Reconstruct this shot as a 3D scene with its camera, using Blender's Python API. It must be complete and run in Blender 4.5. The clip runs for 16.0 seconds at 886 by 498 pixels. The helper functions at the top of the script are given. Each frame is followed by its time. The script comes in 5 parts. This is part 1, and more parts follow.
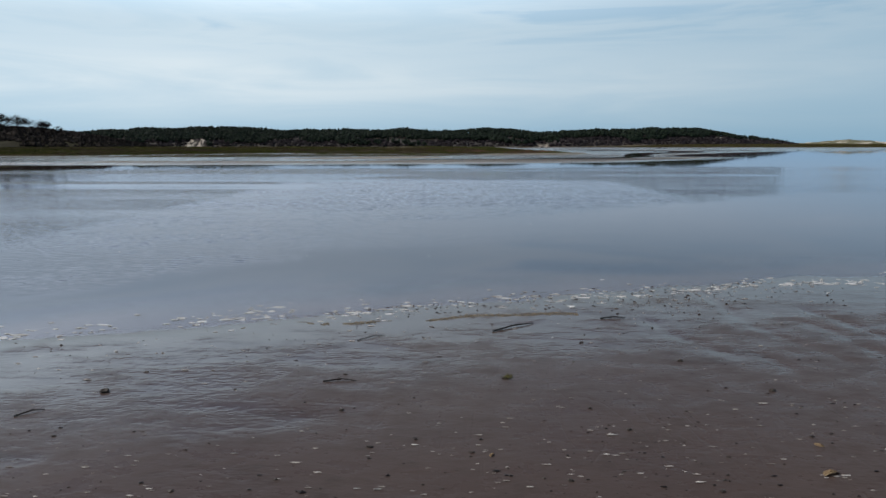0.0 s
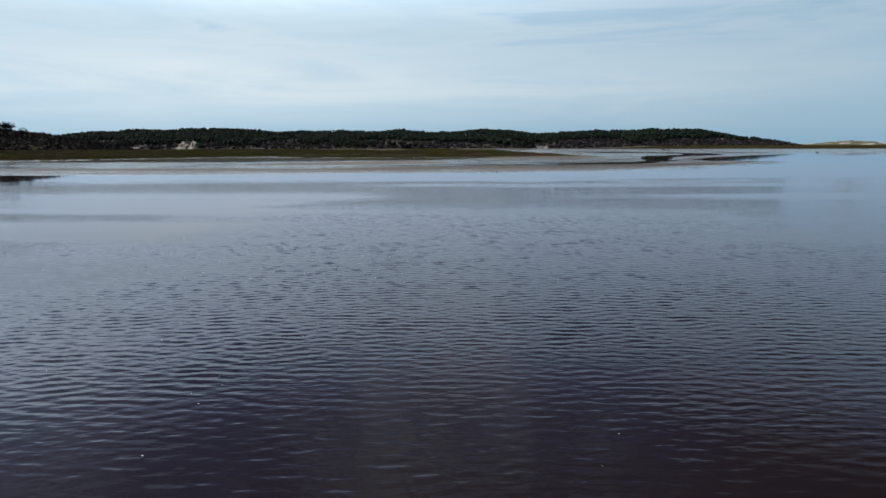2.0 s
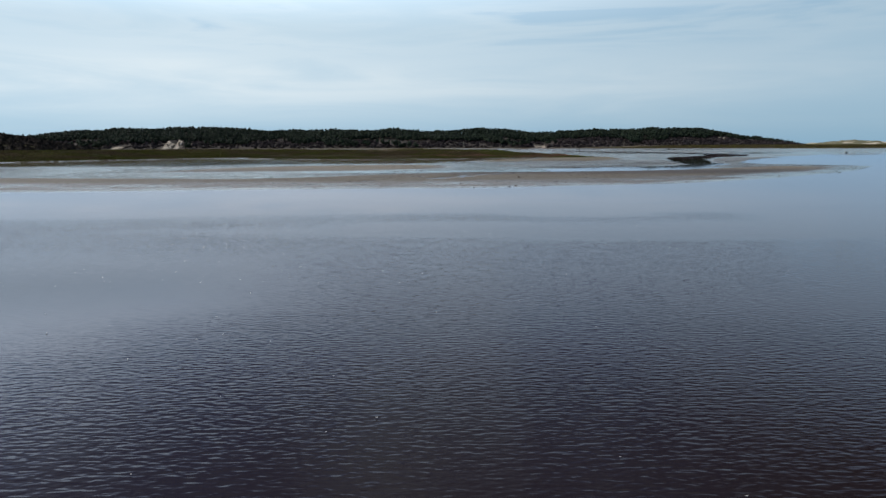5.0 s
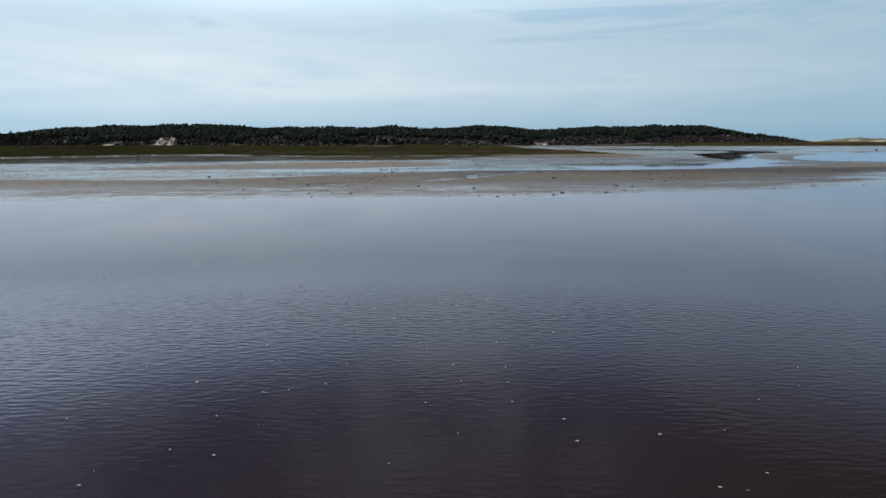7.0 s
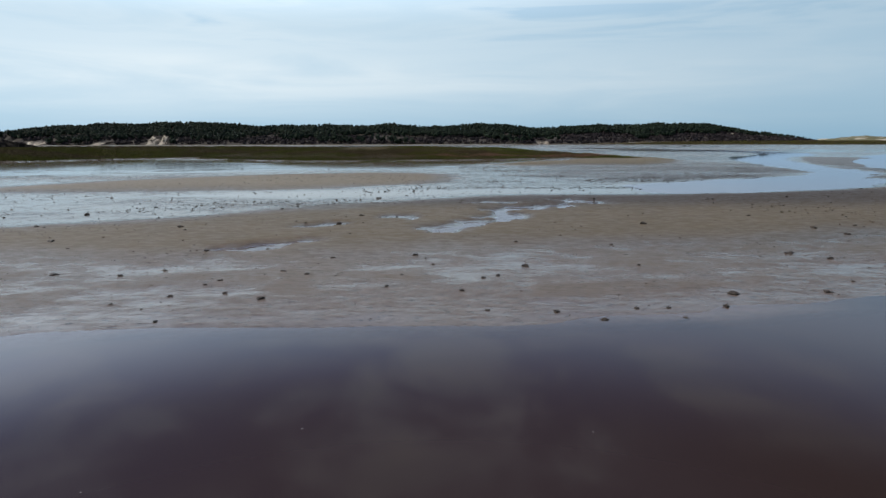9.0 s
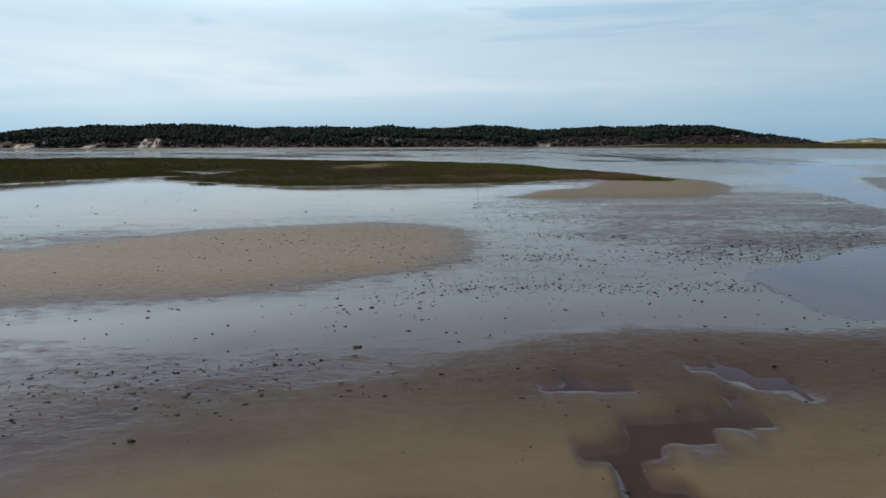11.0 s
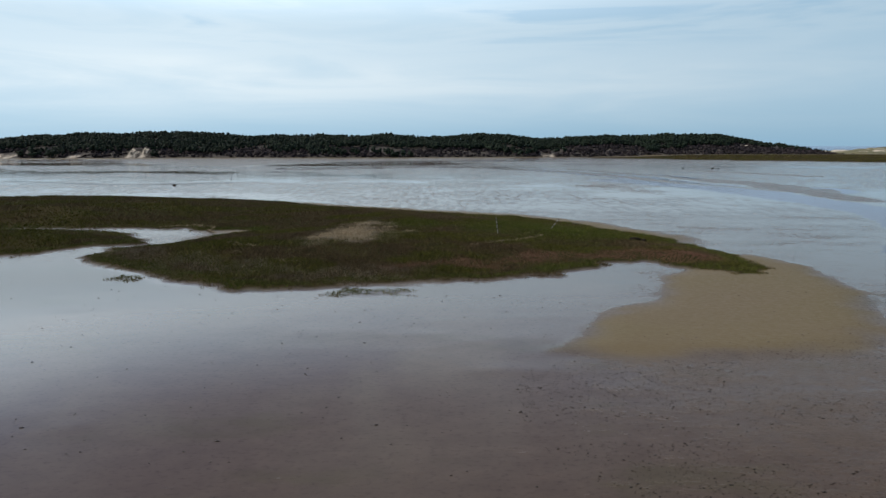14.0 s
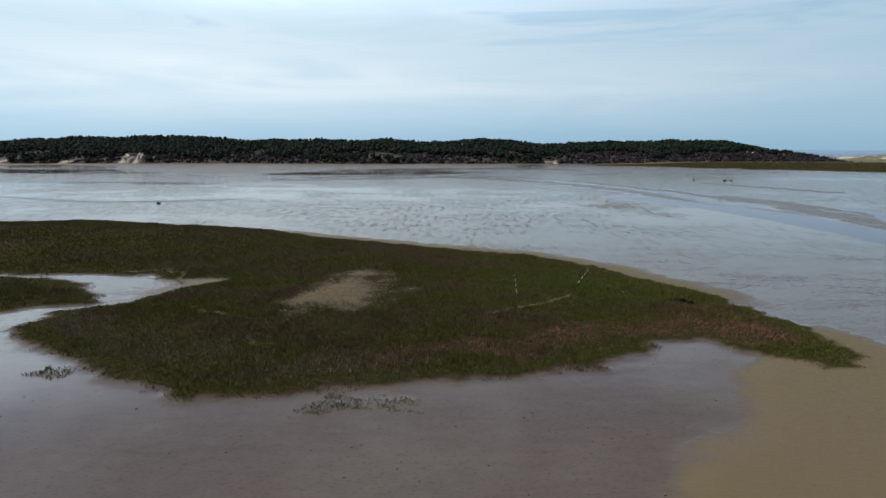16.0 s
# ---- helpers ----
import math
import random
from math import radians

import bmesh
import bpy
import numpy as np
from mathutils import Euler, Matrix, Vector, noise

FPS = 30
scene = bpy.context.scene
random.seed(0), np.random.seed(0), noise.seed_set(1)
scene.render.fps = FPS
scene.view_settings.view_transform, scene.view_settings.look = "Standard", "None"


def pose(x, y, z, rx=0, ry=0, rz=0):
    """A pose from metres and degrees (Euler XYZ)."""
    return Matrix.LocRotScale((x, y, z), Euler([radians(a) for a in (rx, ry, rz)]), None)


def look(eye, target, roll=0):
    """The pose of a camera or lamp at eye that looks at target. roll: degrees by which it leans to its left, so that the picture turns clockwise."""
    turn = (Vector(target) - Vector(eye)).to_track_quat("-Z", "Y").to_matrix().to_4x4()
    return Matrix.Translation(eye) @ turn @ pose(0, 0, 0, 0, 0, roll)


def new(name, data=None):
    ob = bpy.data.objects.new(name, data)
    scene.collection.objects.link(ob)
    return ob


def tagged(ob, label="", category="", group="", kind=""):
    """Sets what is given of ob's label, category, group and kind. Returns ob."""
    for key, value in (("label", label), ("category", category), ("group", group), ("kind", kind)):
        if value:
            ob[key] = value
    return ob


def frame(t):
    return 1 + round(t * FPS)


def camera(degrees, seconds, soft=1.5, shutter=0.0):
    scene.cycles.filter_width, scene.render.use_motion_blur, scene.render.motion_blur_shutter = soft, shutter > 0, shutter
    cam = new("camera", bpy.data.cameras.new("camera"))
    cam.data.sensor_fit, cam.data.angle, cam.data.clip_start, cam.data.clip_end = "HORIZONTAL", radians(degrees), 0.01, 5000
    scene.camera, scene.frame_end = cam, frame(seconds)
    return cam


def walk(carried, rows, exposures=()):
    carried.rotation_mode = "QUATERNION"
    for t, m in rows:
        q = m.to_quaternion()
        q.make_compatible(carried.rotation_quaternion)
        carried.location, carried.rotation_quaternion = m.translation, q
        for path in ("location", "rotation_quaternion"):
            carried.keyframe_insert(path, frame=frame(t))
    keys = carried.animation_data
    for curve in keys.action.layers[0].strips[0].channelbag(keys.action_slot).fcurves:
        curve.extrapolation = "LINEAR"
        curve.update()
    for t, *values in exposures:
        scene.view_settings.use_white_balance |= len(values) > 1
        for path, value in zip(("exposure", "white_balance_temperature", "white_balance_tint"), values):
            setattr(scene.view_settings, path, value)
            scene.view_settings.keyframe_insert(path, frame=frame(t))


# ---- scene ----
# A drone flies low over a tidal channel, sand bars and a salt-marsh island towards a wooded hill, and climbs.
cam = camera(73.0, 16.0)
PATH = [
    (0, (0.000, 0.000, 1.713), (-0.258, 19.708, -1.685), -0.08),
    (0.5, (-0.054, 3.052, 1.562), (-0.298, 22.762, -1.822), -0.11),
    (1, (-0.097, 5.999, 1.535), (-0.320, 25.712, -1.835), -0.13),
    (1.5, (-0.128, 8.839, 1.698), (-0.324, 28.554, -1.660), -0.15),
    (2, (-0.146, 11.582, 1.920), (-0.312, 31.299, -1.430), -0.17),
    (2.5, (-0.148, 14.238, 2.057), (-0.290, 33.956, -1.287), -0.18),
    (3, (-0.137, 16.832, 2.113), (-0.257, 36.551, -1.229), -0.19),
    (3.5, (-0.114, 19.398, 2.126), (-0.214, 39.116, -1.221), -0.19),
    (4, (-0.092, 21.993, 2.115), (-0.167, 41.709, -1.240), -0.19),
    (4.5, (-0.082, 24.670, 2.091), (-0.127, 44.385, -1.271), -0.18),
    (5, (-0.092, 27.439, 2.044), (-0.111, 47.152, -1.329), -0.17),
    (5.5, (-0.122, 30.291, 1.958), (-0.130, 50.002, -1.430), -0.16),
    (6, (-0.168, 33.180, 1.836), (-0.169, 52.888, -1.568), -0.15),
    (6.5, (-0.224, 36.056, 1.693), (-0.213, 55.762, -1.725), -0.14),
    (7, (-0.298, 38.889, 1.597), (-0.271, 58.592, -1.839), -0.13),
    (7.5, (-0.392, 41.667, 1.612), (-0.353, 61.365, -1.851), -0.13),
    (8, (-0.492, 44.434, 1.754), (-0.444, 64.127, -1.734), -0.14),
    (8.5, (-0.586, 47.234, 2.005), (-0.530, 66.925, -1.498), -0.14),
    (9, (-0.686, 50.067, 2.261), (-0.618, 69.757, -1.249), -0.14),
    (9.5, (-0.810, 52.927, 2.465), (-0.724, 72.616, -1.052), -0.14),
    (10, (-0.974, 55.844, 2.825), (-0.871, 75.532, -0.697), -0.13),
    (10.5, (-1.183, 58.847, 3.536), (-1.070, 78.534, 0.016), -0.12),
    (11, (-1.394, 61.918, 4.487), (-1.280, 81.607, 0.976), -0.11),
    (11.5, (-1.565, 65.034, 5.510), (-1.453, 84.725, 2.014), -0.09),
    (12, (-1.698, 68.175, 6.528), (-1.585, 87.870, 3.052), -0.08),
    (12.5, (-1.809, 71.337, 7.506), (-1.687, 91.035, 4.048), -0.06),
    (13, (-1.926, 74.554, 8.472), (-1.792, 94.255, 5.026), -0.04),
    (13.5, (-2.075, 77.847, 9.460), (-1.929, 97.548, 6.017), -0.00),
    (14, (-2.246, 81.127, 10.453), (-2.089, 100.829, 7.015), 0.04),
    (14.5, (-2.423, 84.274, 11.418), (-2.257, 103.979, 8.001), 0.10),
    (15, (-2.600, 87.153, 12.333), (-2.427, 106.862, 8.937), 0.16),
    (15.5, (-2.772, 89.683, 13.184), (-2.598, 109.393, 9.796), 0.24),
    (16, (-2.941, 92.010, 14.000), (-2.770, 111.720, 10.608), 0.31),
]
walk(cam, [(t, look(eye, target, roll)) for t, eye, target, roll in PATH],
     [(0, -0.04), (3, 0.0), (7, 0.02), (9, 0.08), (12, 0.08), (16, 0.15)])

# ---------------------------------------------------------------- node helpers
def nodes_of(tree):
    """Short hands for building a node tree: add a node with settings and inputs."""
    def add(kind, inputs=None, **settings):
        n = tree.nodes.new(kind)
        for key, value in settings.items():
            setattr(n, key, value)
        for key, value in (inputs or {}).items():
            if isinstance(value, bpy.types.NodeSocket):
                tree.links.new(value, n.inputs[key])
            else:
                n.inputs[key].default_value = value
        return n
    return add


def ramp(add, fac, *stops):
    n = add("ShaderNodeValToRGB", {0: fac})
    e = n.color_ramp.elements
    while len(e) < len(stops):
        e.new(0.5)
    for el, (at, col) in zip(e, stops):
        el.position = at
        el.color = (*col, 1) if len(col) == 3 else col
    return n.outputs[0]


def span(add, value, a, b, lo=0.0, hi=1.0):
    return add("ShaderNodeMapRange", {0: value, 1: a, 2: b, 3: lo, 4: hi}, interpolation_type="SMOOTHSTEP").outputs[0]


def sums(add, op, a, b=0.0, c=0.0):
    n = add("ShaderNodeMath", {0: a, 1: b}, operation=op)
    return n.outputs[0]


def blend(add, fac, a, b):
    n = add("ShaderNodeMix", data_type="RGBA")
    for s, v in ((n.inputs[0], fac), (n.inputs[6], a), (n.inputs[7], b)):
        if isinstance(v, bpy.types.NodeSocket):
            n.id_data.links.new(v, s)
        else:
            s.default_value = (*v, 1) if isinstance(v, tuple) else v
    return n.outputs[2]


def noise_at(add, where, scale, detail=3.0, rough=0.55, stretch=(1, 1, 1), distort=0.0):
    m = add("ShaderNodeMapping", {"Vector": where, "Scale": stretch})
    return add("ShaderNodeTexNoise", {"Vector": m.outputs[0], "Scale": scale, "Detail": detail, "Roughness": rough, "Distortion": distort}).outputs[0]


def material(name):
    mat = bpy.data.materials.new(name)
    mat.use_nodes = True
    mat.node_tree.nodes.clear()
    add = nodes_of(mat.node_tree)
    out = add("ShaderNodeOutputMaterial")
    return mat, add, lambda s: mat.node_tree.links.new(s, out.inputs[0])


def position(add):
    return add("ShaderNodeNewGeometry").outputs["Position"]


# ---------------------------------------------------------------- world, sun
SUN_ELEV, SUN_AZ = 48.0, -70.0     # degrees; azimuth clockwise from +y, so the sun is high to the left
world = bpy.data.worlds.new("world")
scene.world = world
world.use_nodes = True
world.node_tree.nodes.clear()
add = nodes_of(world.node_tree)
sky = add("ShaderNodeTexSky", sky_type="NISHITA", sun_disc=False, sun_elevation=radians(SUN_ELEV), sun_rotation=radians(SUN_AZ),
          air_density=1.0, dust_density=1.2, ozone_density=1.5)
way = add("ShaderNodeTexCoord").outputs["Generated"]
axis = add("ShaderNodeSeparateXYZ", {0: way})
# thin high cloud: a veil with long streaks, thinner right over the horizon
streaks = noise_at(add, way, 2.2, 6.0, 0.55, (1.0, 1.0, 9.0), 0.6)
veil = noise_at(add, way, 1.1, 3.0, 0.5, (1.0, 1.0, 4.0), 0.2)
low = span(add, axis.outputs[2], 0.0, 0.10, 0.15, 1.0)
side = span(add, axis.outputs[0], -0.5, 0.7, 1.0, 0.55)
high = sums(add, "MULTIPLY", span(add, axis.outputs[2], 0.11, 0.18), span(add, axis.outputs[2], 0.19, 0.25, 1.0, 0.25))
gaps = sums(add, "MULTIPLY", span(add, streaks, 0.46, 0.60, 0.0, 0.55), high)
body = span(add, veil, 0.2, 0.62, 0.62, 0.96)
amount = sums(add, "MULTIPLY", sums(add, "MULTIPLY", body, low), side)
amount = sums(add, "MULTIPLY", amount, sums(add, "SUBTRACT", 1.0, gaps))
cloud = blend(add, span(add, streaks, 0.3, 0.7), (5.6, 7.0, 8.0), (7.3, 8.2, 8.7))
clear = blend(add, 0.85, sky.outputs[0], blend(add, span(add, axis.outputs[2], 0.17, 0.42), (2.8, 5.1, 7.1), (2.2, 3.6, 8.2)))
# the thin cloud glows round the sun, and is duller away from it
_a, _e = radians(SUN_AZ), radians(SUN_ELEV)
SUN_WAY = (math.sin(_a) * math.cos(_e), math.cos(_a) * math.cos(_e), math.sin(_e))
near_sun = add("ShaderNodeVectorMath", {0: way, 1: SUN_WAY}, operation="DOT_PRODUCT").outputs["Value"]
glow = sums(add, "ADD", span(add, near_sun, -0.2, 0.7, 0.86, 1.06), span(add, near_sun, 0.64, 1.0, 0.0, 0.55))
# higher up the veil is broken into puffs over darker blue
deck = add("ShaderNodeVectorMath", {0: way, "Scale": sums(add, "DIVIDE", 1.0, sums(add, "MAXIMUM", axis.outputs[2], 0.08))}, operation="SCALE").outputs[0]
puffs = span(add, noise_at(add, deck, 1.5, 6.0, 0.6, (1.0, 0.8, 1.0), 0.3), 0.40, 0.68, 0.0, 1.0)
upper = span(add, axis.outputs[2], 0.23, 0.46)
amount = sums(add, "ADD", sums(add, "MULTIPLY", amount, sums(add, "SUBTRACT", 1.0, upper)),
              sums(add, "MULTIPLY", upper, sums(add, "MULTIPLY", puffs, 0.8)))
glow = sums(add, "MULTIPLY", glow, sums(add, "ADD", sums(add, "SUBTRACT", 1.0, upper), sums(add, "MULTIPLY", upper, sums(add, "MULTIPLY", span(add, near_sun, 0.05, 0.5, 0.09, 0.38), span(add, puffs, 0.0, 1.0, 0.9, 1.45)))))
glow = sums(add, "ADD", glow, sums(add, "MULTIPLY", sums(add, "MULTIPLY", span(add, axis.outputs[2], 0.17, 0.26), span(add, axis.outputs[2], 0.27, 0.40, 1.0, 0.0)), sums(add, "ADD", span(add, near_sun, 0.4, 0.75, 0.0, 0.42), span(add, near_sun, 0.0, 0.5, 0.05, 0.4))))
tone = add("ShaderNodeVectorMath", {0: blend(add, amount, clear, cloud), "Scale": glow}, operation="SCALE")
back = add("ShaderNodeBackground", {0: tone.outputs[0], 1: 0.1})
world.node_tree.links.new(back.outputs[0], add("ShaderNodeOutputWorld").inputs[0])

sun = new("sun", bpy.data.lights.new("sun", "SUN"))
sun.data.energy, sun.data.angle, sun.data.color = 2.9, radians(8), (1.0, 0.91, 0.79)
sun.matrix_world = look(Vector(SUN_WAY) * 50, (0, 0, 0))

# ---------------------------------------------------------------- plan, in metres
def lattice(ix, iy, seed):
    h = (ix.astype(np.int64) * 374761393 + iy.astype(np.int64) * 668265263 + seed * 974711) & 0x7FFFFFFF
    h = ((h ^ (h >> 13)) * 1274126177) & 0x7FFFFFFF
    return ((h ^ (h >> 16)) & 0xFFFF) / 65535.0


def value_noise(x, y, seed):
    ix, iy = np.floor(x), np.floor(y)
    u, v = x - ix, y - iy
    u, v = u * u * (3 - 2 * u), v * v * (3 - 2 * v)
    a, b = lattice(ix, iy, seed), lattice(ix + 1, iy, seed)
    c, d = lattice(ix, iy + 1, seed), lattice(ix + 1, iy + 1, seed)
    return a + (b - a) * u + (c - a) * v + (a - b - c + d) * u * v - 0.5


def fbm(x, y, seed, octaves=4, gain=0.5):
    total, size = 0.0, 1.0
    for k in range(octaves):
        total = total + size * value_noise(x * 2**k + 17.3 * k, y * 2**k - 9.1 * k, seed + k)
        size *= gain
    return total


def inside(x, y, poly):
    """Signed distance to a polygon's outline, positive inside."""
    best, hit = np.full(np.shape(x), 1e9), np.zeros(np.shape(x), bool)
    for (ax, ay), (bx, by) in zip(poly, poly[1:] + poly[:1]):
        dx, dy = bx - ax, by - ay
        k = np.clip(((x - ax) * dx + (y - ay) * dy) / (dx * dx + dy * dy), 0, 1)
        best = np.minimum(best, np.hypot(x - ax - k * dx, y - ay - k * dy))
        if ay != by:
            hit ^= ((ay > y) != (by > y)) & (x < (bx - ax) * (y - ay) / (by - ay) + ax)
    return np.where(hit, best, -best)


def near_line(x, y, line):
    best = np.full(np.shape(x), 1e9)
    for (ax, ay), (bx, by) in zip(line, line[1:]):
        dx, dy = bx - ax, by - ay
        k = np.clip(((x - ax) * dx + (y - ay) * dy) / (dx * dx + dy * dy), 0, 1)
        best = np.minimum(best, np.hypot(x - ax - k * dx, y - ay - k * dy))
    return best


def smooth(a, b, v):
    k = np.clip((v - a) / (b - a), 0, 1)
    return k * k * (3 - 2 * k)


ISLAND = [(-35.5, 136), (-32, 132.2), (-30, 132), (-27, 129.3), (-23.4, 127.2), (-20.6, 125.9), (-18.2, 123.9), (-13.8, 123.7),
          (-9.8, 124.8), (-4.3, 125.6), (1.2, 126), (4, 127.6), (7.9, 129.3), (11.1, 130.8), (13.5, 133.6), (16, 133.6),
          (18.3, 130.9), (21.2, 129), (24, 128), (26.1, 130.7), (26.2, 135.8), (24.9, 142.5), (23.5, 147), (20.7, 152.4),
          (17.8, 158), (13.3, 163.6), (8.1, 169), (-2.2, 174.1), (-21.3, 183.6), (-32.3, 193), (-68.3, 203), (-130, 190),
          (-130, 94), (-66, 102), (-52, 124), (-45.7, 134), (-40, 139.5), (-38, 142), (-33, 144), (-34.6, 147.6), (-40.7, 152.8),
          (-49.7, 154.4), (-56, 154), (-56, 155.6), (-42.5, 155.4), (-34.3, 155.7), (-30.6, 153), (-24.5, 153.6),
          (-27.5, 150.3), (-31.4, 143), (-35, 141.2), (-35.2, 138.3)]
SPIT = [(19.6, 130.9), (15.7, 127.5), (12.9, 120.4), (10.4, 119), (8, 117.3), (5.6, 112.6), (3.4, 110.5), (6.3, 109.3),
        (13.7, 109.3), (18.9, 110), (23.5, 113.5), (28, 122), (30, 132), (27.5, 138), (22, 134)]
LOBE = [(-24, 82), (-21, 87), (-16.5, 91.2), (-11.5, 94.4), (-6, 96.5), (-1.5, 95.4), (0.6, 93), (1.4, 89), (0.7, 84.6), (-1.2, 81.4),
        (-4.2, 80), (-7.3, 78.4), (-11.2, 77.2), (-18, 76.3), (-24, 76.5)]
BAR = [(-40, 62), (-40, 69), (-12.8, 66.6), (-9, 68.6), (-3.5, 72.6), (-0.4, 74.6), (1.4, 75.8), (4.5, 76.2), (9, 76.5), (14.4, 77.6), (22, 80.5), (33, 88), (38, 85.5),
       (30, 76), (19, 68.5), (11, 65), (5.6, 62.6), (-0.5, 62.6), (-3.4, 61), (-9.4, 61.6), (-20, 61)]
PATCH = [(-16, 139.1), (-14.7, 143.7), (-12.8, 150.7), (-10.4, 154), (-8.9, 148.2), (-6.6, 141.7), (-9.1, 138.5), (-12.5, 137.7)]
FAR_TAN = [(30, 239), (41, 246), (49, 232), (45, 207), (38, 217)]
ARC = [(-60, 345), (-1, 376), (28, 359), (50, 324), (66, 282), (69, 247), (76, 233), (82, 222)]
POOLS = [[(3.6, 71.2), (1.0, 70), (1.6, 68.2), (-0.8, 65.4)], [(4.2, 73.2), (5, 72.2)], [(-2.6, 68), (-1.6, 68.1)], [(-4.4, 66), (-3.6, 66.2)], [(-5, 63), (-3.6, 63.4)], [(0.6, 72), (1.6, 72.2)]]
ISLETS = [[(-9.7, 122.2), (-7, 122), (-4, 123), (-4.4, 124), (-9.2, 123.4)], [(-28, 127.2), (-26.4, 127), (-26, 127.9), (-27.6, 128.2)]]
POND = [(-12, 76), (-7, 74.8), (-3.4, 75.3), (0, 76.4), (3.5, 76.6), (8, 76), (13, 77), (20, 80), (26, 86), (24, 90), (16, 86), (12.8, 83.6), (8.8, 81.9),
        (4.9, 80.4), (1.6, 79.6), (-2, 79), (-8, 77.9)]
LAGOON = [(-70, 96), (-30, 92), (-16, 98), (-4, 101), (2, 107), (5, 116), (12, 126), (12, 130), (-2, 124), (-18, 122), (-30, 131), (-45, 131), (-60, 116)]
CREEKS = [[(-128, 257), (-105, 246), (-87, 239), (-72, 241), (-56, 248)], [(-102.54, 313.67), (-82.82, 313.49)], [(-84.81, 292.77), (-76.34, 292.7)], [(-74.48, 301.08), (-71.54, 301.05)], [(-186.06, 394.21), (-180.43, 394.16)], [(-155.81, 376.9), (-122.88, 356.67)], [(-96.15, 442.39), (-71.65, 434.23), (-41.02, 405.49)], [(-62.91, 459.13), (-43.32, 412.18)]]
DRAINED = [[(40, 102), (42, 110), (46, 120), (54, 134)], [(78.4, 262.4), (84.1, 249.3), (86.8, 231.2)], [(79.7, 231.3), (81.4, 214.2), (78.4, 194.1)], [(102.2, 326.3), (114.4, 302.6), (122.5, 283.1)]]
RILLS = [[(2.93, 6.6), (2.87, 5.44), (3.01, 4.87), (3.13, 4.49)], [(3.3, 5.79), (3.48, 5.44), (3.51, 5.02), (3.5, 4.62)], [(1.93, 5.72), (2.02, 5.16), (2.27, 4.64)], [(3.71, 6.07), (3.86, 5.13)], [(2.52, 4.68), (2.55, 4.26)], [(-1.12, 2.99), (-1.0, 3.25), (-0.88, 3.55)], [(-0.86, 2.7), (-0.77, 2.86), (-0.68, 3.01)]]
STREAM = [(-6, 75), (-3, 76), (0, 77.2), (3.5, 78.3), (7, 79), (10, 80.6), (13, 82.2), (18.3, 84.8), (24.4, 88.5), (29.5, 95), (31.5, 104), (37, 120), (45, 137), (57, 151),
          (66, 168), (69, 190), (66, 226), (50, 260)]
SHORE = [(-400, 66), (-60, 54), (-28, 55), (-13, 56.2), (-8.5, 56.6), (-3.5, 57), (0, 57.2), (3, 57.8), (8, 59.4), (12.6, 60.7), (19, 64), (30, 73.5), (38, 82), (43, 88), (40, 92.5), (36, 96),
         (37, 103), (45, 117), (62, 140), (76, 154), (95, 176), (150, 215), (400, 300), (400, 1200), (-400, 1200)]
FAR_MARSH = [(-420, 585), (-63, 568), (8, 579), (76, 573), (148, 521), (190, 485), (233, 463), (259, 442), (420, 385), (900, 300), (900, 700), (-420, 700)]
FAR_FLAT = [(-300, 517), (-215, 470), (-193, 434), (-133, 373), (-92, 367), (-49, 453), (60, 505), (60, 575), (-300, 560)]


def south_shore(x):
    return 6.35 + 0.26 * x + 0.25 * np.sin(x * 0.55) - 0.004 * x * x * (x < 0)


def hill_foot(x):
    return 518 + 0.13 * (x + 227) + 5 * np.sin(x / 37.0)


def hill_depth(x):
    return 118 - 0.12 * np.clip(x, 0, 350)


def bare_patch(x, y):
    return 0.95 - 0.26 * (inside(x, y, PATCH) + 3.2 * fbm(x / 2.4, y / 2.4, 103))


def island_edge(x, y):
    """Distance inside the ragged rim of the marsh turf."""
    wob = 1.6 * fbm(x / 7, y / 7, 3) + 0.5 * fbm(x / 1.7, y / 1.7, 4, 3)
    return inside(x, y, ISLAND) + 0.5 * wob + 1.1 * fbm(x / 2.4, y / 1.8, 115, 3) + 0.7 * fbm(x / 0.9, y / 0.8, 117, 2)


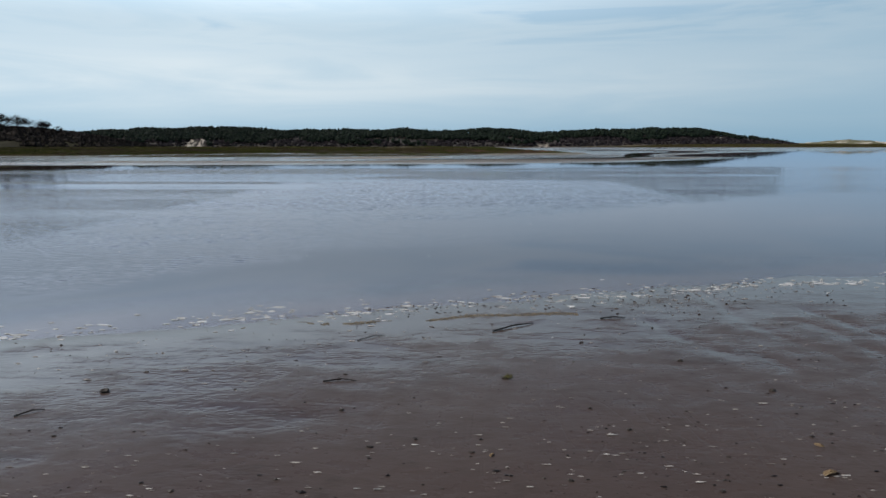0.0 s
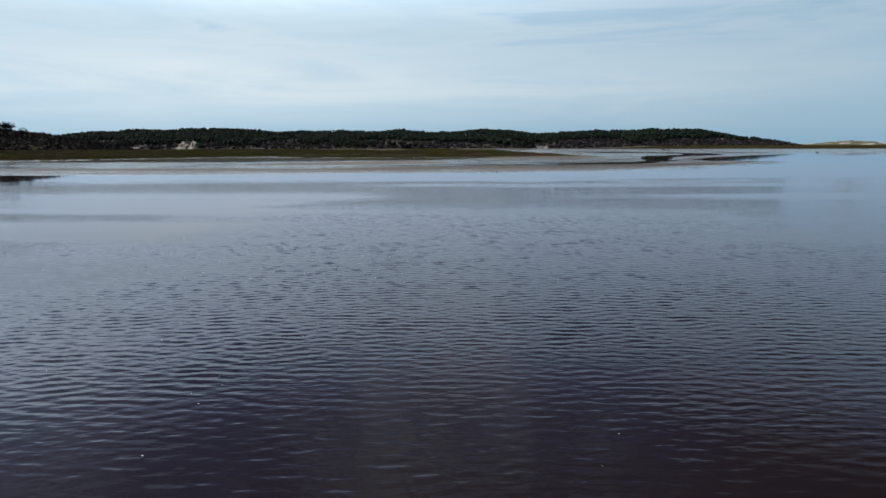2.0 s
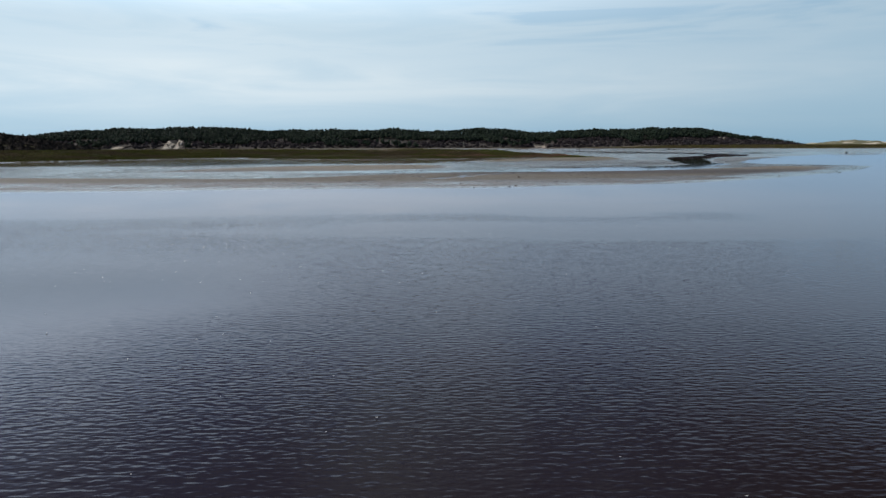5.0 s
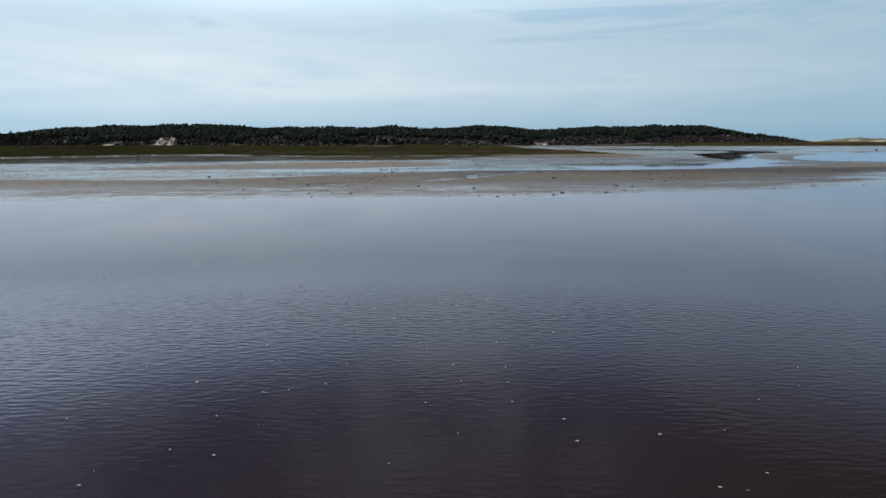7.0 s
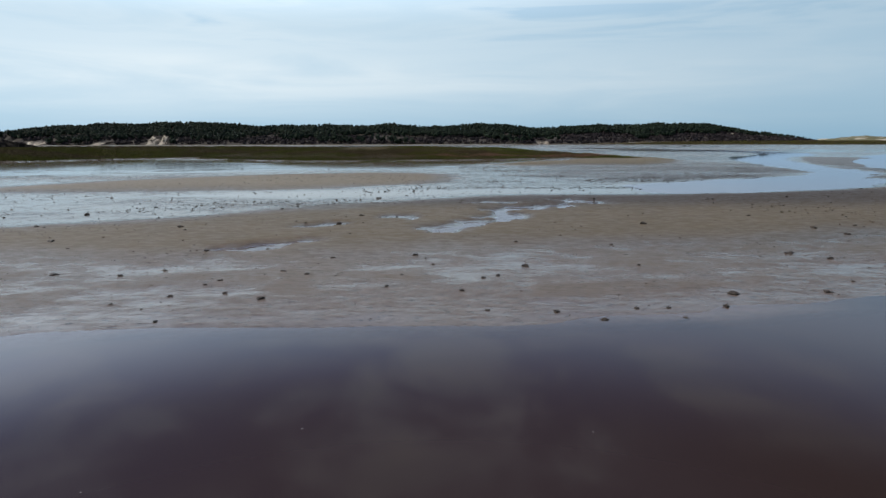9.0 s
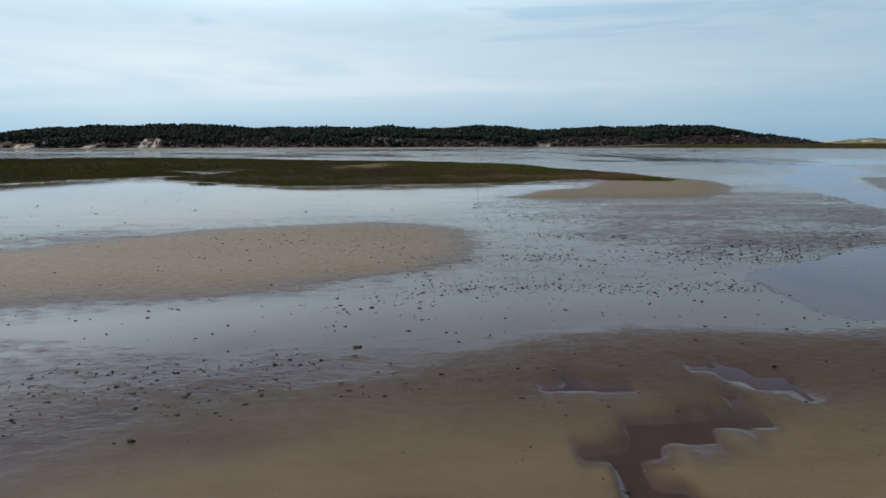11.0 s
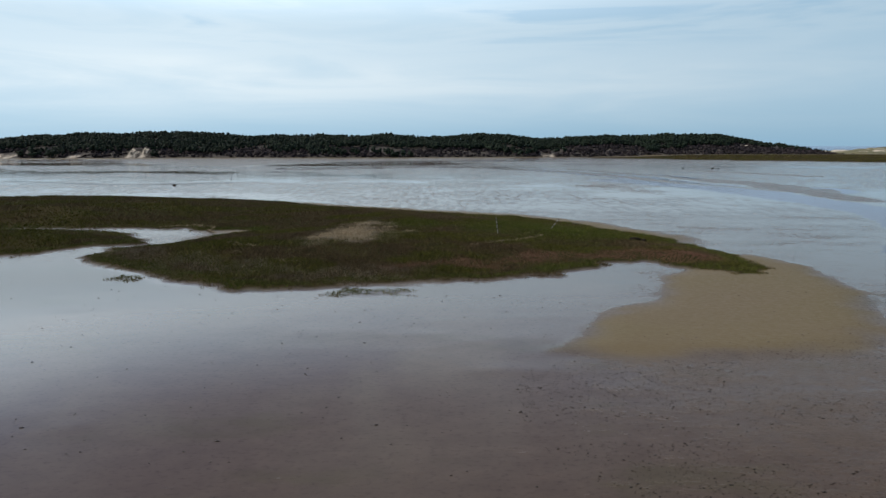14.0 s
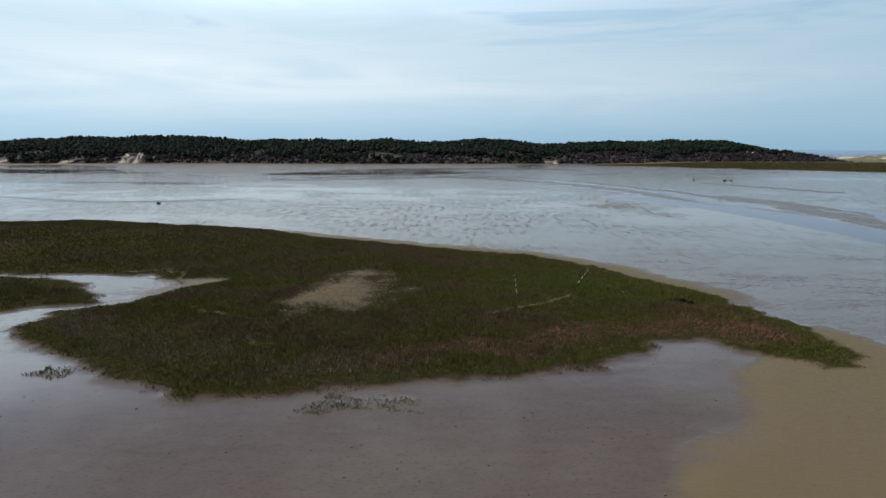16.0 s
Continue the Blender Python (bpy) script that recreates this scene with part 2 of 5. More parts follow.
def ground_at(x, y):
    """Height of the ground, how dry its sand is and how much marsh turf covers it."""
    wob = 1.6 * fbm(x / 7, y / 7, 3) + 0.5 * fbm(x / 1.7, y / 1.7, 4, 3)
    flat = 0.002 + 0.03 * fbm(x / 22, y / 6, 11) + 0.02 * fbm(x / 3.2, y / 1.1, 21, 4)
    flat = flat + 0.014 * smooth(2, 14, x) * (1 - smooth(118, 135, y)) - 0.012 * smooth(96, 104, y) * (1 - smooth(120, 160, y)) * (1 - smooth(-2, 10, x))
    flat = flat + 0.03 * smooth(0.1, 0.35, fbm(x / 2.4 + 5, y / 1.2, 27, 2)) * (1 - smooth(56, 66, y))
    far = smooth(165, 260, y)
    flat = flat + far * (0.05 * fbm(x / 90, y / 22, 31) - 0.002 - 0.015 * (1 - smooth(-60, 0, x)))
    flat = 0.004 + 0.5 * (flat + np.sqrt(flat * flat + 0.00012))       # the flats drain: they lie just above the water
    dry = np.zeros_like(x)
    for poly, top, edge, amount in ((LOBE, 0.12, 5.0, 0.95), (SPIT, 0.2, 2.2, 0.95), (BAR, 0.08, 2.6, 0.85), (FAR_TAN, 0.07, 14.0, 0.5)):
        d = inside(x, y, poly) + wob * 0.3
        k = smooth(-0.6, edge, d)
        flat = flat * (1 - 0.75 * k) + top * k
        dry = np.maximum(dry, amount * smooth(-1.2, edge * 0.75, d + 2.0 * fbm(x / 4, y / 1.8, 37, 4)))
    d = near_line(x, y, STREAM) + wob * 0.5 + 1.1 * fbm(x / 1.6, y / 0.7, 43, 3)
    width = 1.2 + 0.035 * np.clip(y - 76, 0, 150)
    k = 1 - smooth(width * 0.4, width * 1.3, d)
    flat = flat * (1 - k) + (0.003 - 0.02 * smooth(-3, 9, x) - 0.06 * smooth(13, 24, x)) * k
    dry = dry * (1 - k)
    d = inside(x, y, POND) + wob * 0.4
    k = smooth(-1.5, 1.0, d)
    flat = flat * (1 - k) + k * (0.006 - 0.05 * smooth(7, 13, x))
    dry = dry * (1 - smooth(-1.2, 0.2, d))
    d = near_line(x, y, ARC) + wob
    flat = flat - 0.06 * (1 - smooth(0.8, 2.4, d)) + 0.06 * np.exp(-((d - 5) / 1.6) ** 2) - 0.05 * np.exp(-((d - 11) / 1.5) ** 2)
    for line in POOLS:
        d = near_line(x, y, line) + wob * 0.3 + 0.8 * fbm(x / 0.9, y / 0.4, 47, 3)
        flat = flat - 0.10 * (1 - smooth(0.1, 0.5, d))
        dry = dry * smooth(0.15, 0.6, d)
    for line in DRAINED:
        k = 1 - smooth(1.5, 5, near_line(x, y, line) + wob)
        flat = np.where(k > 0, np.maximum(flat, 0.05 * k), flat)
    d = inside(x, y, FAR_FLAT)
    flat = flat + 0.06 * smooth(0, 25, d)
    dry = np.maximum(dry, 0.25 * smooth(0, 40, d))
    # channel bed, with a firmer strip of speckled mud along the shore
    d = inside(x, y, SHORE) + wob * 0.3
    strip = smooth(0.3, 1.5, d) * (1 - smooth(3.5, 6.5, d)) * (1 - smooth(66, 76, y)) * smooth(-0.3, 0.2, fbm(x / 1.6, y / 0.8, 39))
    flat, dry = flat + 0.03 * strip, np.maximum(dry, 0.45 * strip)
    bars = np.where(y > 130, flat, -1)
    flat = np.where(d < 0, np.maximum(-0.9, 0.004 + d * 0.06), flat * smooth(-0.5, 2.5, d) + 0.004)
    for line in DRAINED:
        flat = np.where(near_line(x, y, line) + wob < 4, np.maximum(flat, bars), flat)
    beach = south_shore(x) - y + wob * 0.12
    z = np.where(beach > -14, np.maximum(flat, np.maximum(-0.9, beach * np.where(beach > 0, 0.017, 0.03) + 0.008 * fbm(x / 0.9, y / 0.5, 41, 3) + 0.02 * (beach > 0) * fbm(x / 3, y / 2, 42, 2))), flat)
    z = z + np.where(beach > 6, 0.05 * (beach - 6), 0)
    for line in RILLS:       # shallow drainage rills on the near beach
        z = z - 0.012 * np.exp(-((near_line(x, y, line) + 0.05 * fbm(x / 0.3, y / 0.3, 45, 2)) / 0.055) ** 2) * (y < 8)
    z = np.minimum(z, 2.5 + 0.3 * fbm(x / 40, y / 40, 5))
    # marsh island and the far marsh
    d = island_edge(x, y)
    turf = smooth(0.0, 0.5, d)
    dome = 0.16 * smooth(-0.2, 0.6, d) + 1.15 * smooth(0, 16, d) + 0.12 * fbm(x / 4, y / 4, 51) * smooth(0.3, 3, d)
    z = np.where(d > -0.3, np.maximum(z, dome), z)
    for poly in ISLETS:
        z = np.maximum(z, np.where(inside(x, y, poly) > -0.3, 0.05 * smooth(-0.3, 0.5, inside(x, y, poly)), z))
    lip = np.exp(-((d + 0.2) / 0.3) ** 2) * (z > -0.05) * smooth(-0.1, 0.3, fbm(x / 3, y / 3, 113))
    z, dry = z + 0.03 * lip, np.maximum(dry, 0.25 * lip)
    strand = (1 - smooth(1.0, 4.6, -d)) * smooth(-36, -22, x) * smooth(136, 146, y - 0.2 * x) * (d < 0.3)
    z, dry = z + 0.08 * strand, np.maximum(dry, strand)
    d = inside(x, y, FAR_MARSH) + 14 * fbm(x / 40, y / 14, 61)
    turf = np.maximum(turf, smooth(-1, 4, d))
    z = np.where(d > -2, np.maximum(z, 0.45 * smooth(-2, 6, d) + 2.1 * smooth(0, 70, d) * smooth(30, 120, x)), z)
    foot = y - hill_foot(x)
    edge = smooth(np.where(x > 60, -9, -26), np.where(x > 60, -2, -12), foot) * (1 - smooth(120, 160, foot)) * (x < 420)
    z, dry, turf = np.where(edge > 0, np.maximum(z, 0.7 * edge), z), np.maximum(dry, edge), turf * (1 - edge)
    patch = 1 - smooth(0.55, 1.1, bare_patch(x, y))
    turf, dry = turf * (1 - 0.85 * patch), np.maximum(dry, 0.9 * patch)
    # open sea behind the dunes
    sea = smooth(20, 90, y - (760 + 0.05 * x)) * (x > 200) + smooth(1100, 1300, y) * (x <= 200)
    z = z * (1 - np.clip(sea, 0, 1)) - 3 * np.clip(sea, 0, 1)
    return z, dry, turf


def shine_at(x, y):
    """Where a sheet of water stands on the flats (up to 1) and where the mud has drained (down to -1); and where bare peat shows."""
    wob = 3 * fbm(x / 12, y / 8, 301)
    k = 0.9 * smooth(-3, 3, inside(x, y, LAGOON) + wob)
    far = smooth(165, 190, y)
    k = k + far * (0.35 * (1 - smooth(280, 325, y + 0.25 * x)) - 0.9 * smooth(285, 320, y + 0.25 * x) * (1 - smooth(350, 375, y + 0.12 * x)) + 0.5 * smooth(360, 385, y) * (1 - smooth(60, 110, x)))
    k = k + far * (1.3 * fbm(x / 55, y / 26, 303, 3) + 0.8 * fbm(x / 9, y / 9, 305, 3))
    d = near_line(x, y, ARC) + 0.6 * wob
    k = np.maximum(k, 1.0 - smooth(2.0, 4.5, d))
    k = k - far * 1.2 * np.exp(-((d - 8) / 3.5) ** 2)
    k = k - 0.8 * smooth(-4, 6, inside(x, y, FAR_TAN) + 2 * wob) + smooth(-0.6, 0.6, inside(x, y, POND) + 0.2 * wob)
    k = k - 0.12 * smooth(4, 9, x) * smooth(82, 88, y) * (1 - smooth(112, 126, y))
    for line in DRAINED:
        k = np.minimum(k, -1 + 2 * smooth(3, 6, near_line(x, y, line) + 0.5 * wob))
    k = k - 1.6 * smooth(0, 16, inside(x, y, FAR_FLAT) + 3 * wob) - 0.7 * smooth(395, 430, y) * smooth(-30, 40, x)
    peat = np.zeros_like(x)
    for line in CREEKS:
        d = near_line(x, y, line)
        peat = np.maximum(peat, 1 - smooth(0.9, 2.2, d + 1.2 * fbm(x / 10, y / 4, 307)))
    return np.clip(k, -1, 1), peat


# ---------------------------------------------------------------- mesh helpers
def tri_mesh(name, verts, faces, smooth_faces=False):
    me = bpy.data.meshes.new(name)
    me.vertices.add(len(verts))
    me.vertices.foreach_set("co", np.asarray(verts, np.float32).ravel())
    n = faces.shape[1]
    me.loops.add(faces.size)
    me.loops.foreach_set("vertex_index", faces.astype(np.int32).ravel())
    me.polygons.add(len(faces))
    me.polygons.foreach_set("loop_start", np.arange(0, faces.size, n, dtype=np.int32))
    me.polygons.foreach_set("use_smooth", np.full(len(faces), smooth_faces))
    me.update(calc_edges=True)
    return me


def grid_faces(nx, ny):
    i = np.arange(nx - 1)[None, :] + nx * np.arange(ny - 1)[:, None]
    return np.stack([i, i + 1, i + 1 + nx, i + nx], -1).reshape(-1, 4)


def grown(pieces, reach, rate, back_rate):
    """Even steps through the pieces (start, end, step), and steps that grow by the rates out to reach on both sides."""
    even = np.concatenate([np.arange(a, b - step / 2, step) for a, b, step in pieces])
    out, s, v = [], pieces[-1][2], pieces[-1][1]
    while v < reach:
        out.append(v)
        s *= rate
        v += s
    back, s, v = [], pieces[0][2], pieces[0][0]
    while v > -reach:
        s *= back_rate
        v -= s
        back.append(v)
    return np.array(back[::-1] + list(even) + out)


def part(name, bm, mat, parent=None, label=""):
    me = bpy.data.meshes.new(name)
    bm.to_mesh(me)
    bm.free()
    ob = new(name, me)
    me.materials.append(mat)
    if parent:
        ob.parent = parent
    if label:
        tagged(ob, label)
    return ob


ICO_V, ICO_F = None, None
def ico():
    global ICO_V, ICO_F
    if ICO_V is None:
        bm = bmesh.new()
        bmesh.ops.create_icosphere(bm, subdivisions=1, radius=1)
        bm.verts.ensure_lookup_table()
        ICO_V = np.array([v.co[:] for v in bm.verts])
        ICO_F = np.array([[v.index for v in f.verts] for f in bm.faces])
        bm.free()
    return ICO_V, ICO_F


OCT_V = np.array([[1, 0, 0], [-1, 0, 0], [0, 1, 0], [0, -1, 0], [0, 0, 1], [0, 0, -1]], float)
OCT_F = np.array([[0, 2, 4], [2, 1, 4], [1, 3, 4], [3, 0, 4], [2, 0, 5], [1, 2, 5], [3, 1, 5], [0, 3, 5]])


def blobs(centres, sizes, rng, rough=0.3, coarse=False):
    """Uneven clumps: verts and faces of one jittered icosahedron at each centre, with its own size in x, y, z."""
    v, f = (OCT_V, OCT_F) if coarse else ico()
    n = len(centres)
    jit = 1 + rough * rng.uniform(-1, 1, (n, len(v), 1))
    turn = rng.uniform(0, 2 * np.pi, n)
    c, s = np.cos(turn)[:, None], np.sin(turn)[:, None]
    p = np.repeat(v[None], n, 0) * jit
    p = np.stack([p[..., 0] * c - p[..., 1] * s, p[..., 0] * s + p[..., 1] * c, p[..., 2]], -1)
    p = p * sizes[:, None, :] + centres[:, None, :]
    faces = f[None] + (len(v) * np.arange(n))[:, None, None]
    return p.reshape(-1, 3), faces.reshape(-1, 3)

# ---------------------------------------------------------------- materials
def ground_material():
    mat, add, finish = material("tidal_ground")
    p = position(add)
    z = add("ShaderNodeSeparateXYZ", {0: p}).outputs[2]
    dry = add("ShaderNodeAttribute", attribute_name="dry").outputs["Fac"]
    turf = add("ShaderNodeAttribute", attribute_name="turf").outputs["Fac"]
    shine = add("ShaderNodeAttribute", attribute_name="shine").outputs["Fac"]
    peat = add("ShaderNodeAttribute", attribute_name="peat").outputs["Fac"]
    grain = noise_at(add, p, 90.0, 4.0, 0.7)
    mid = noise_at(add, p, 1.3, 5.0, 0.6, (0.6, 1.0, 1.0))
    big = noise_at(add, p, 0.09, 4.0, 0.55, (0.5, 1.3, 1.0))
    fine = noise_at(add, p, 7.0, 4.0, 0.65, (0.5, 1.0, 1.0))
    spots = noise_at(add, p, 3.2, 4.0, 0.7, (0.45, 1.0, 1.0))
    broad = noise_at(add, p, 0.22, 5.0, 0.6, (0.35, 1.0, 1.0))
    along = add("ShaderNodeSeparateXYZ", {0: p}).outputs[1]
    flats = span(add, along, 84.0, 114.0)        # browner sand on the near beach, greyer mud on the flats beyond
    wet = blend(add, mid, blend(add, flats, (0.046, 0.029, 0.019), (0.096, 0.078, 0.062)), blend(add, flats, (0.086, 0.057, 0.040), (0.150, 0.122, 0.098)))
    wet = blend(add, span(add, along, 7.5, 11.0, 1.0, 0.0), wet, blend(add, mid, (0.054, 0.038, 0.031), (0.092, 0.067, 0.056)))
    wet = blend(add, span(add, fine, 0.5, 0.75, 0.0, 0.5), wet, (0.036, 0.025, 0.020))
    wet = blend(add, span(add, broad, 0.55, 0.7, 0.0, 0.45), wet, (0.075, 0.066, 0.034))
    sand = blend(add, mid, (0.182, 0.142, 0.083), (0.245, 0.196, 0.120))
    sand = blend(add, span(add, along, 100.0, 110.0), sand, blend(add, big, (0.118, 0.092, 0.040), (0.215, 0.172, 0.090)))
    sand = blend(add, span(add, big, 0.4, 0.65, 0.0, 0.5), sand, (0.15, 0.112, 0.066))
    sand = blend(add, span(add, grain, 0.35, 0.7, 0.0, 0.25), sand, (0.10, 0.075, 0.052))
    dryness = sums(add, "MULTIPLY", dry, span(add, sums(add, "ADD", z, sums(add, "MULTIPLY", mid, 0.05)), 0.015, 0.12))
    damp = blend(add, span(add, along, 69.0, 73.0), blend(add, mid, (0.118, 0.088, 0.048), (0.175, 0.134, 0.076)), blend(add, mid, (0.046, 0.030, 0.017), (0.078, 0.053, 0.030)))
    grit = noise_at(add, p, 11.0, 5.0, 0.75, (0.5, 1.0, 1.0))
    shore = sums(add, "MULTIPLY", span(add, along, 50.0, 56.0), span(add, along, 60.0, 67.0, 1.0, 0.0))
    wet = blend(add, sums(add, "MULTIPLY", shore, 0.8), wet, (0.165, 0.132, 0.112))
    wet = blend(add, sums(add, "MULTIPLY", shore, span(add, grit, 0.54, 0.62, 0.0, 0.75)), wet, (0.21, 0.165, 0.14))
    wet = blend(add, sums(add, "MULTIPLY", shore, span(add, grit, 0.44, 0.38, 0.0, 0.7)), wet, (0.022, 0.016, 0.013))
    colour = blend(add, dryness, wet, blend(add, span(add, along, 76.5, 80.0), damp, sand))
    soil = blend(add, mid, (0.026, 0.022, 0.008), (0.052, 0.040, 0.017))
    soil = blend(add, span(add, big, 0.45, 0.6, 0.0, 0.6), soil, (0.028, 0.031, 0.008))
    colour = blend(add, turf, colour, soil)
    colour = blend(add, span(add, z, -0.09, -0.005, 1.0, 0.0), colour, blend(add, span(add, z, -0.4, -0.1, 1.0, 0.0), (0.030, 0.016, 0.010), (0.015, 0.009, 0.007)))
    # a film of water lies where the mud is lowest
    level = sums(add, "ADD", z, sums(add, "MULTIPLY", sums(add, "SUBTRACT", spots, 0.5), 0.1))
    level = sums(add, "ADD", level, sums(add, "MULTIPLY", sums(add, "SUBTRACT", broad, 0.5), 0.06))
    level = sums(add, "ADD", level, sums(add, "MULTIPLY", sums(add, "SUBTRACT", mid, 0.5), 0.06))
    mottle = noise_at(add, p, 0.8, 6.0, 0.75, (1.0, 0.3, 1.0), 0.0)
    level = sums(add, "SUBTRACT", level, sums(add, "MULTIPLY", shine, 0.07))
    level = sums(add, "ADD", level, sums(add, "MULTIPLY", shore, 0.010))
    film = sums(add, "MULTIPLY", span(add, level, 0.006, 0.052, 1.0, 0.0), sums(add, "SUBTRACT", 1.0, turf))
    sheet = sums(add, "ADD", sums(add, "ADD", 0.60, sums(add, "MULTIPLY", shine, 0.5)), sums(add, "MULTIPLY", sums(add, "SUBTRACT", mottle, 0.5), 3.4))
    film = add("ShaderNodeMix", {0: span(add, along, 150.0, 195.0), 2: film, 3: sums(add, "MULTIPLY", span(add, sheet, 0.0, 1.0), sums(add, "SUBTRACT", 1.0, turf))}).outputs[0]
    film = sums(add, "MULTIPLY", film, span(add, dry, 0.35, 0.8, 1.0, 0.12))
    bare = sums(add, "SUBTRACT", 1.0, film)
    rough = sums(add, "ADD", span(add, fine, 0.3, 0.7, 0.11, 0.32), sums(add, "MULTIPLY", dryness, 0.24))
    rough = sums(add, "MAXIMUM", rough, sums(add, "MULTIPLY", turf, 0.9))
    gloss = sums(add, "ADD", sums(add, "MULTIPLY", rough, bare), span(add, shine, 0.2, 0.9, 0.11, 0.06))
    colour = blend(add, sums(add, "MULTIPLY", peat, span(add, spots, 0.35, 0.5)), colour, (0.012, 0.011, 0.010))
    relief = sums(add, "ADD", sums(add, "MULTIPLY", fine, 0.03), sums(add, "MULTIPLY", sums(add, "MULTIPLY", grain, dryness), 0.003))
    relief = sums(add, "MULTIPLY", sums(add, "ADD", relief, sums(add, "MULTIPLY", spots, 0.03)), sums(add, "MULTIPLY", bare, span(add, dryness, 0.2, 0.7, 1.0, 0.3)))
    relief = sums(add, "ADD", relief, sums(add, "MULTIPLY", sums(add, "MULTIPLY", shore, bare), sums(add, "MULTIPLY", grit, 0.05)))
    # drainage rills run down the near beach
    rill = noise_at(add, p, 1.0, 3.0, 0.6, (3.2, 0.55, 1.0), 0.9)
    rill = span(add, sums(add, "ABSOLUTE", sums(add, "SUBTRACT", rill, 0.5)), 0.0, 0.022, 1.0, 0.0)
    near = span(add, add("ShaderNodeSeparateXYZ", {0: p}).outputs[1], 7.0, 8.0, 1.0, 0.0)
    near = sums(add, "MULTIPLY", near, span(add, broad, 0.4, 0.6))
    relief = sums(add, "SUBTRACT", relief, sums(add, "MULTIPLY", sums(add, "MULTIPLY", rill, near), 0.008))
    relief = sums(add, "ADD", relief, sums(add, "MULTIPLY", sums(add, "MULTIPLY", span(add, along, 6.5, 8.0, 1.0, 0.0), bare), sums(add, "MULTIPLY", noise_at(add, p, 24.0, 4.0, 0.7, (0.6, 1.0, 1.0)), 0.012)))
    dull = sums(add, "ADD", sums(add, "ADD", 0.16, span(add, along, 4.5, 6.5, 0.10, 0.0)), sums(add, "MULTIPLY", film, 0.34))
    dull = sums(add, "ADD", dull, sums(add, "MULTIPLY", span(add, dryness, 0.1, 0.6, 0.0, 0.34), sums(add, "MULTIPLY", span(add, along, 74.0, 80.0, 0.3, 1.0), span(add, along, 96.0, 112.0, 1.0, 0.15))))
    dull = sums(add, "MULTIPLY", dull, span(add, peat, 0.2, 0.8, 1.0, 0.1))
    dull = sums(add, "MULTIPLY", sums(add, "MULTIPLY", dull, span(add, z, -0.006, 0.0)), sums(add, "SUBTRACT", 1.0, sums(add, "MULTIPLY", turf, 0.8)))
    bump = add("ShaderNodeBump", {"Strength": 0.24, "Distance": 0.6, "Height": relief})
    b = add("ShaderNodeBsdfPrincipled", {"Base Color": colour, "Roughness": gloss, "IOR": 1.36, "Specular IOR Level": dull, "Normal": bump.outputs[0]})
    finish(b.outputs[0])
    return mat


def water_material():
    mat, add, finish = material("tidal_water")
    p = position(add)
    y = add("ShaderNodeSeparateXYZ", {0: p}).outputs[1]
    wavy = add("ShaderNodeAttribute", attribute_name="wavy").outputs["Fac"]
    fine = add("ShaderNodeAttribute", attribute_name="fine").outputs["Fac"]
    waves = noise_at(add, p, 1.0, 1.0, 0.4, (6.0, 14.5, 1.0), 0.25)
    small = noise_at(add, p, 1.0, 1.0, 0.4, (9.0, 25.0, 1.0), 0.25)
    windy = sums(add, "ADD", sums(add, "MULTIPLY", wavy, 1.3), sums(add, "ADD", span(add, y, 155.0, 190.0, 0.0, 0.2), span(add, y, 800.0, 1100.0, 0.0, 10.0)))
    height = sums(add, "ADD", sums(add, "MULTIPLY", waves, windy), sums(add, "MULTIPLY", small, sums(add, "ADD", sums(add, "MULTIPLY", fine, 0.36), sums(add, "MULTIPLY", wavy, 0.3))))
    bump = add("ShaderNodeBump", {"Strength": 1.0, "Distance": 0.017, "Height": height})
    fres = add("ShaderNodeFresnel", {"IOR": 1.333, "Normal": bump.outputs[0]})
    level = add("ShaderNodeFresnel", {"IOR": 1.333})
    share = sums(add, "ADD", sums(add, "MULTIPLY", fres.outputs[0], 0.85), sums(add, "MULTIPLY", level.outputs[0], 0.15))
    clear = add("ShaderNodeBsdfTransparent", {0: (0.965, 0.95, 0.935, 1)})
    gloss = add("ShaderNodeBsdfGlossy", {"Color": (0.93, 0.92, 1, 1), "Roughness": 0.03, "Normal": bump.outputs[0]})
    depth = add("ShaderNodeAttribute", attribute_name="depth").outputs["Fac"]
    north = span(add, y, 30.0, 54.0)
    silt = blend(add, span(add, depth, 0.05, 0.4), blend(add, north, (0.015, 0.0085, 0.006), (0.036, 0.021, 0.0145)), blend(add, north, (0.0165, 0.0105, 0.0085), (0.033, 0.021, 0.0165)))      # silt hangs in the water
    murk = add("ShaderNodeBsdfDiffuse", {"Color": silt})
    body = add("ShaderNodeMixShader", {0: span(add, depth, 0.008, 0.05), 1: clear.outputs[0], 2: murk.outputs[0]})
    mix = add("ShaderNodeMixShader", {0: share, 1: body.outputs[0], 2: gloss.outputs[0]})
    finish(mix.outputs[0])
    return mat


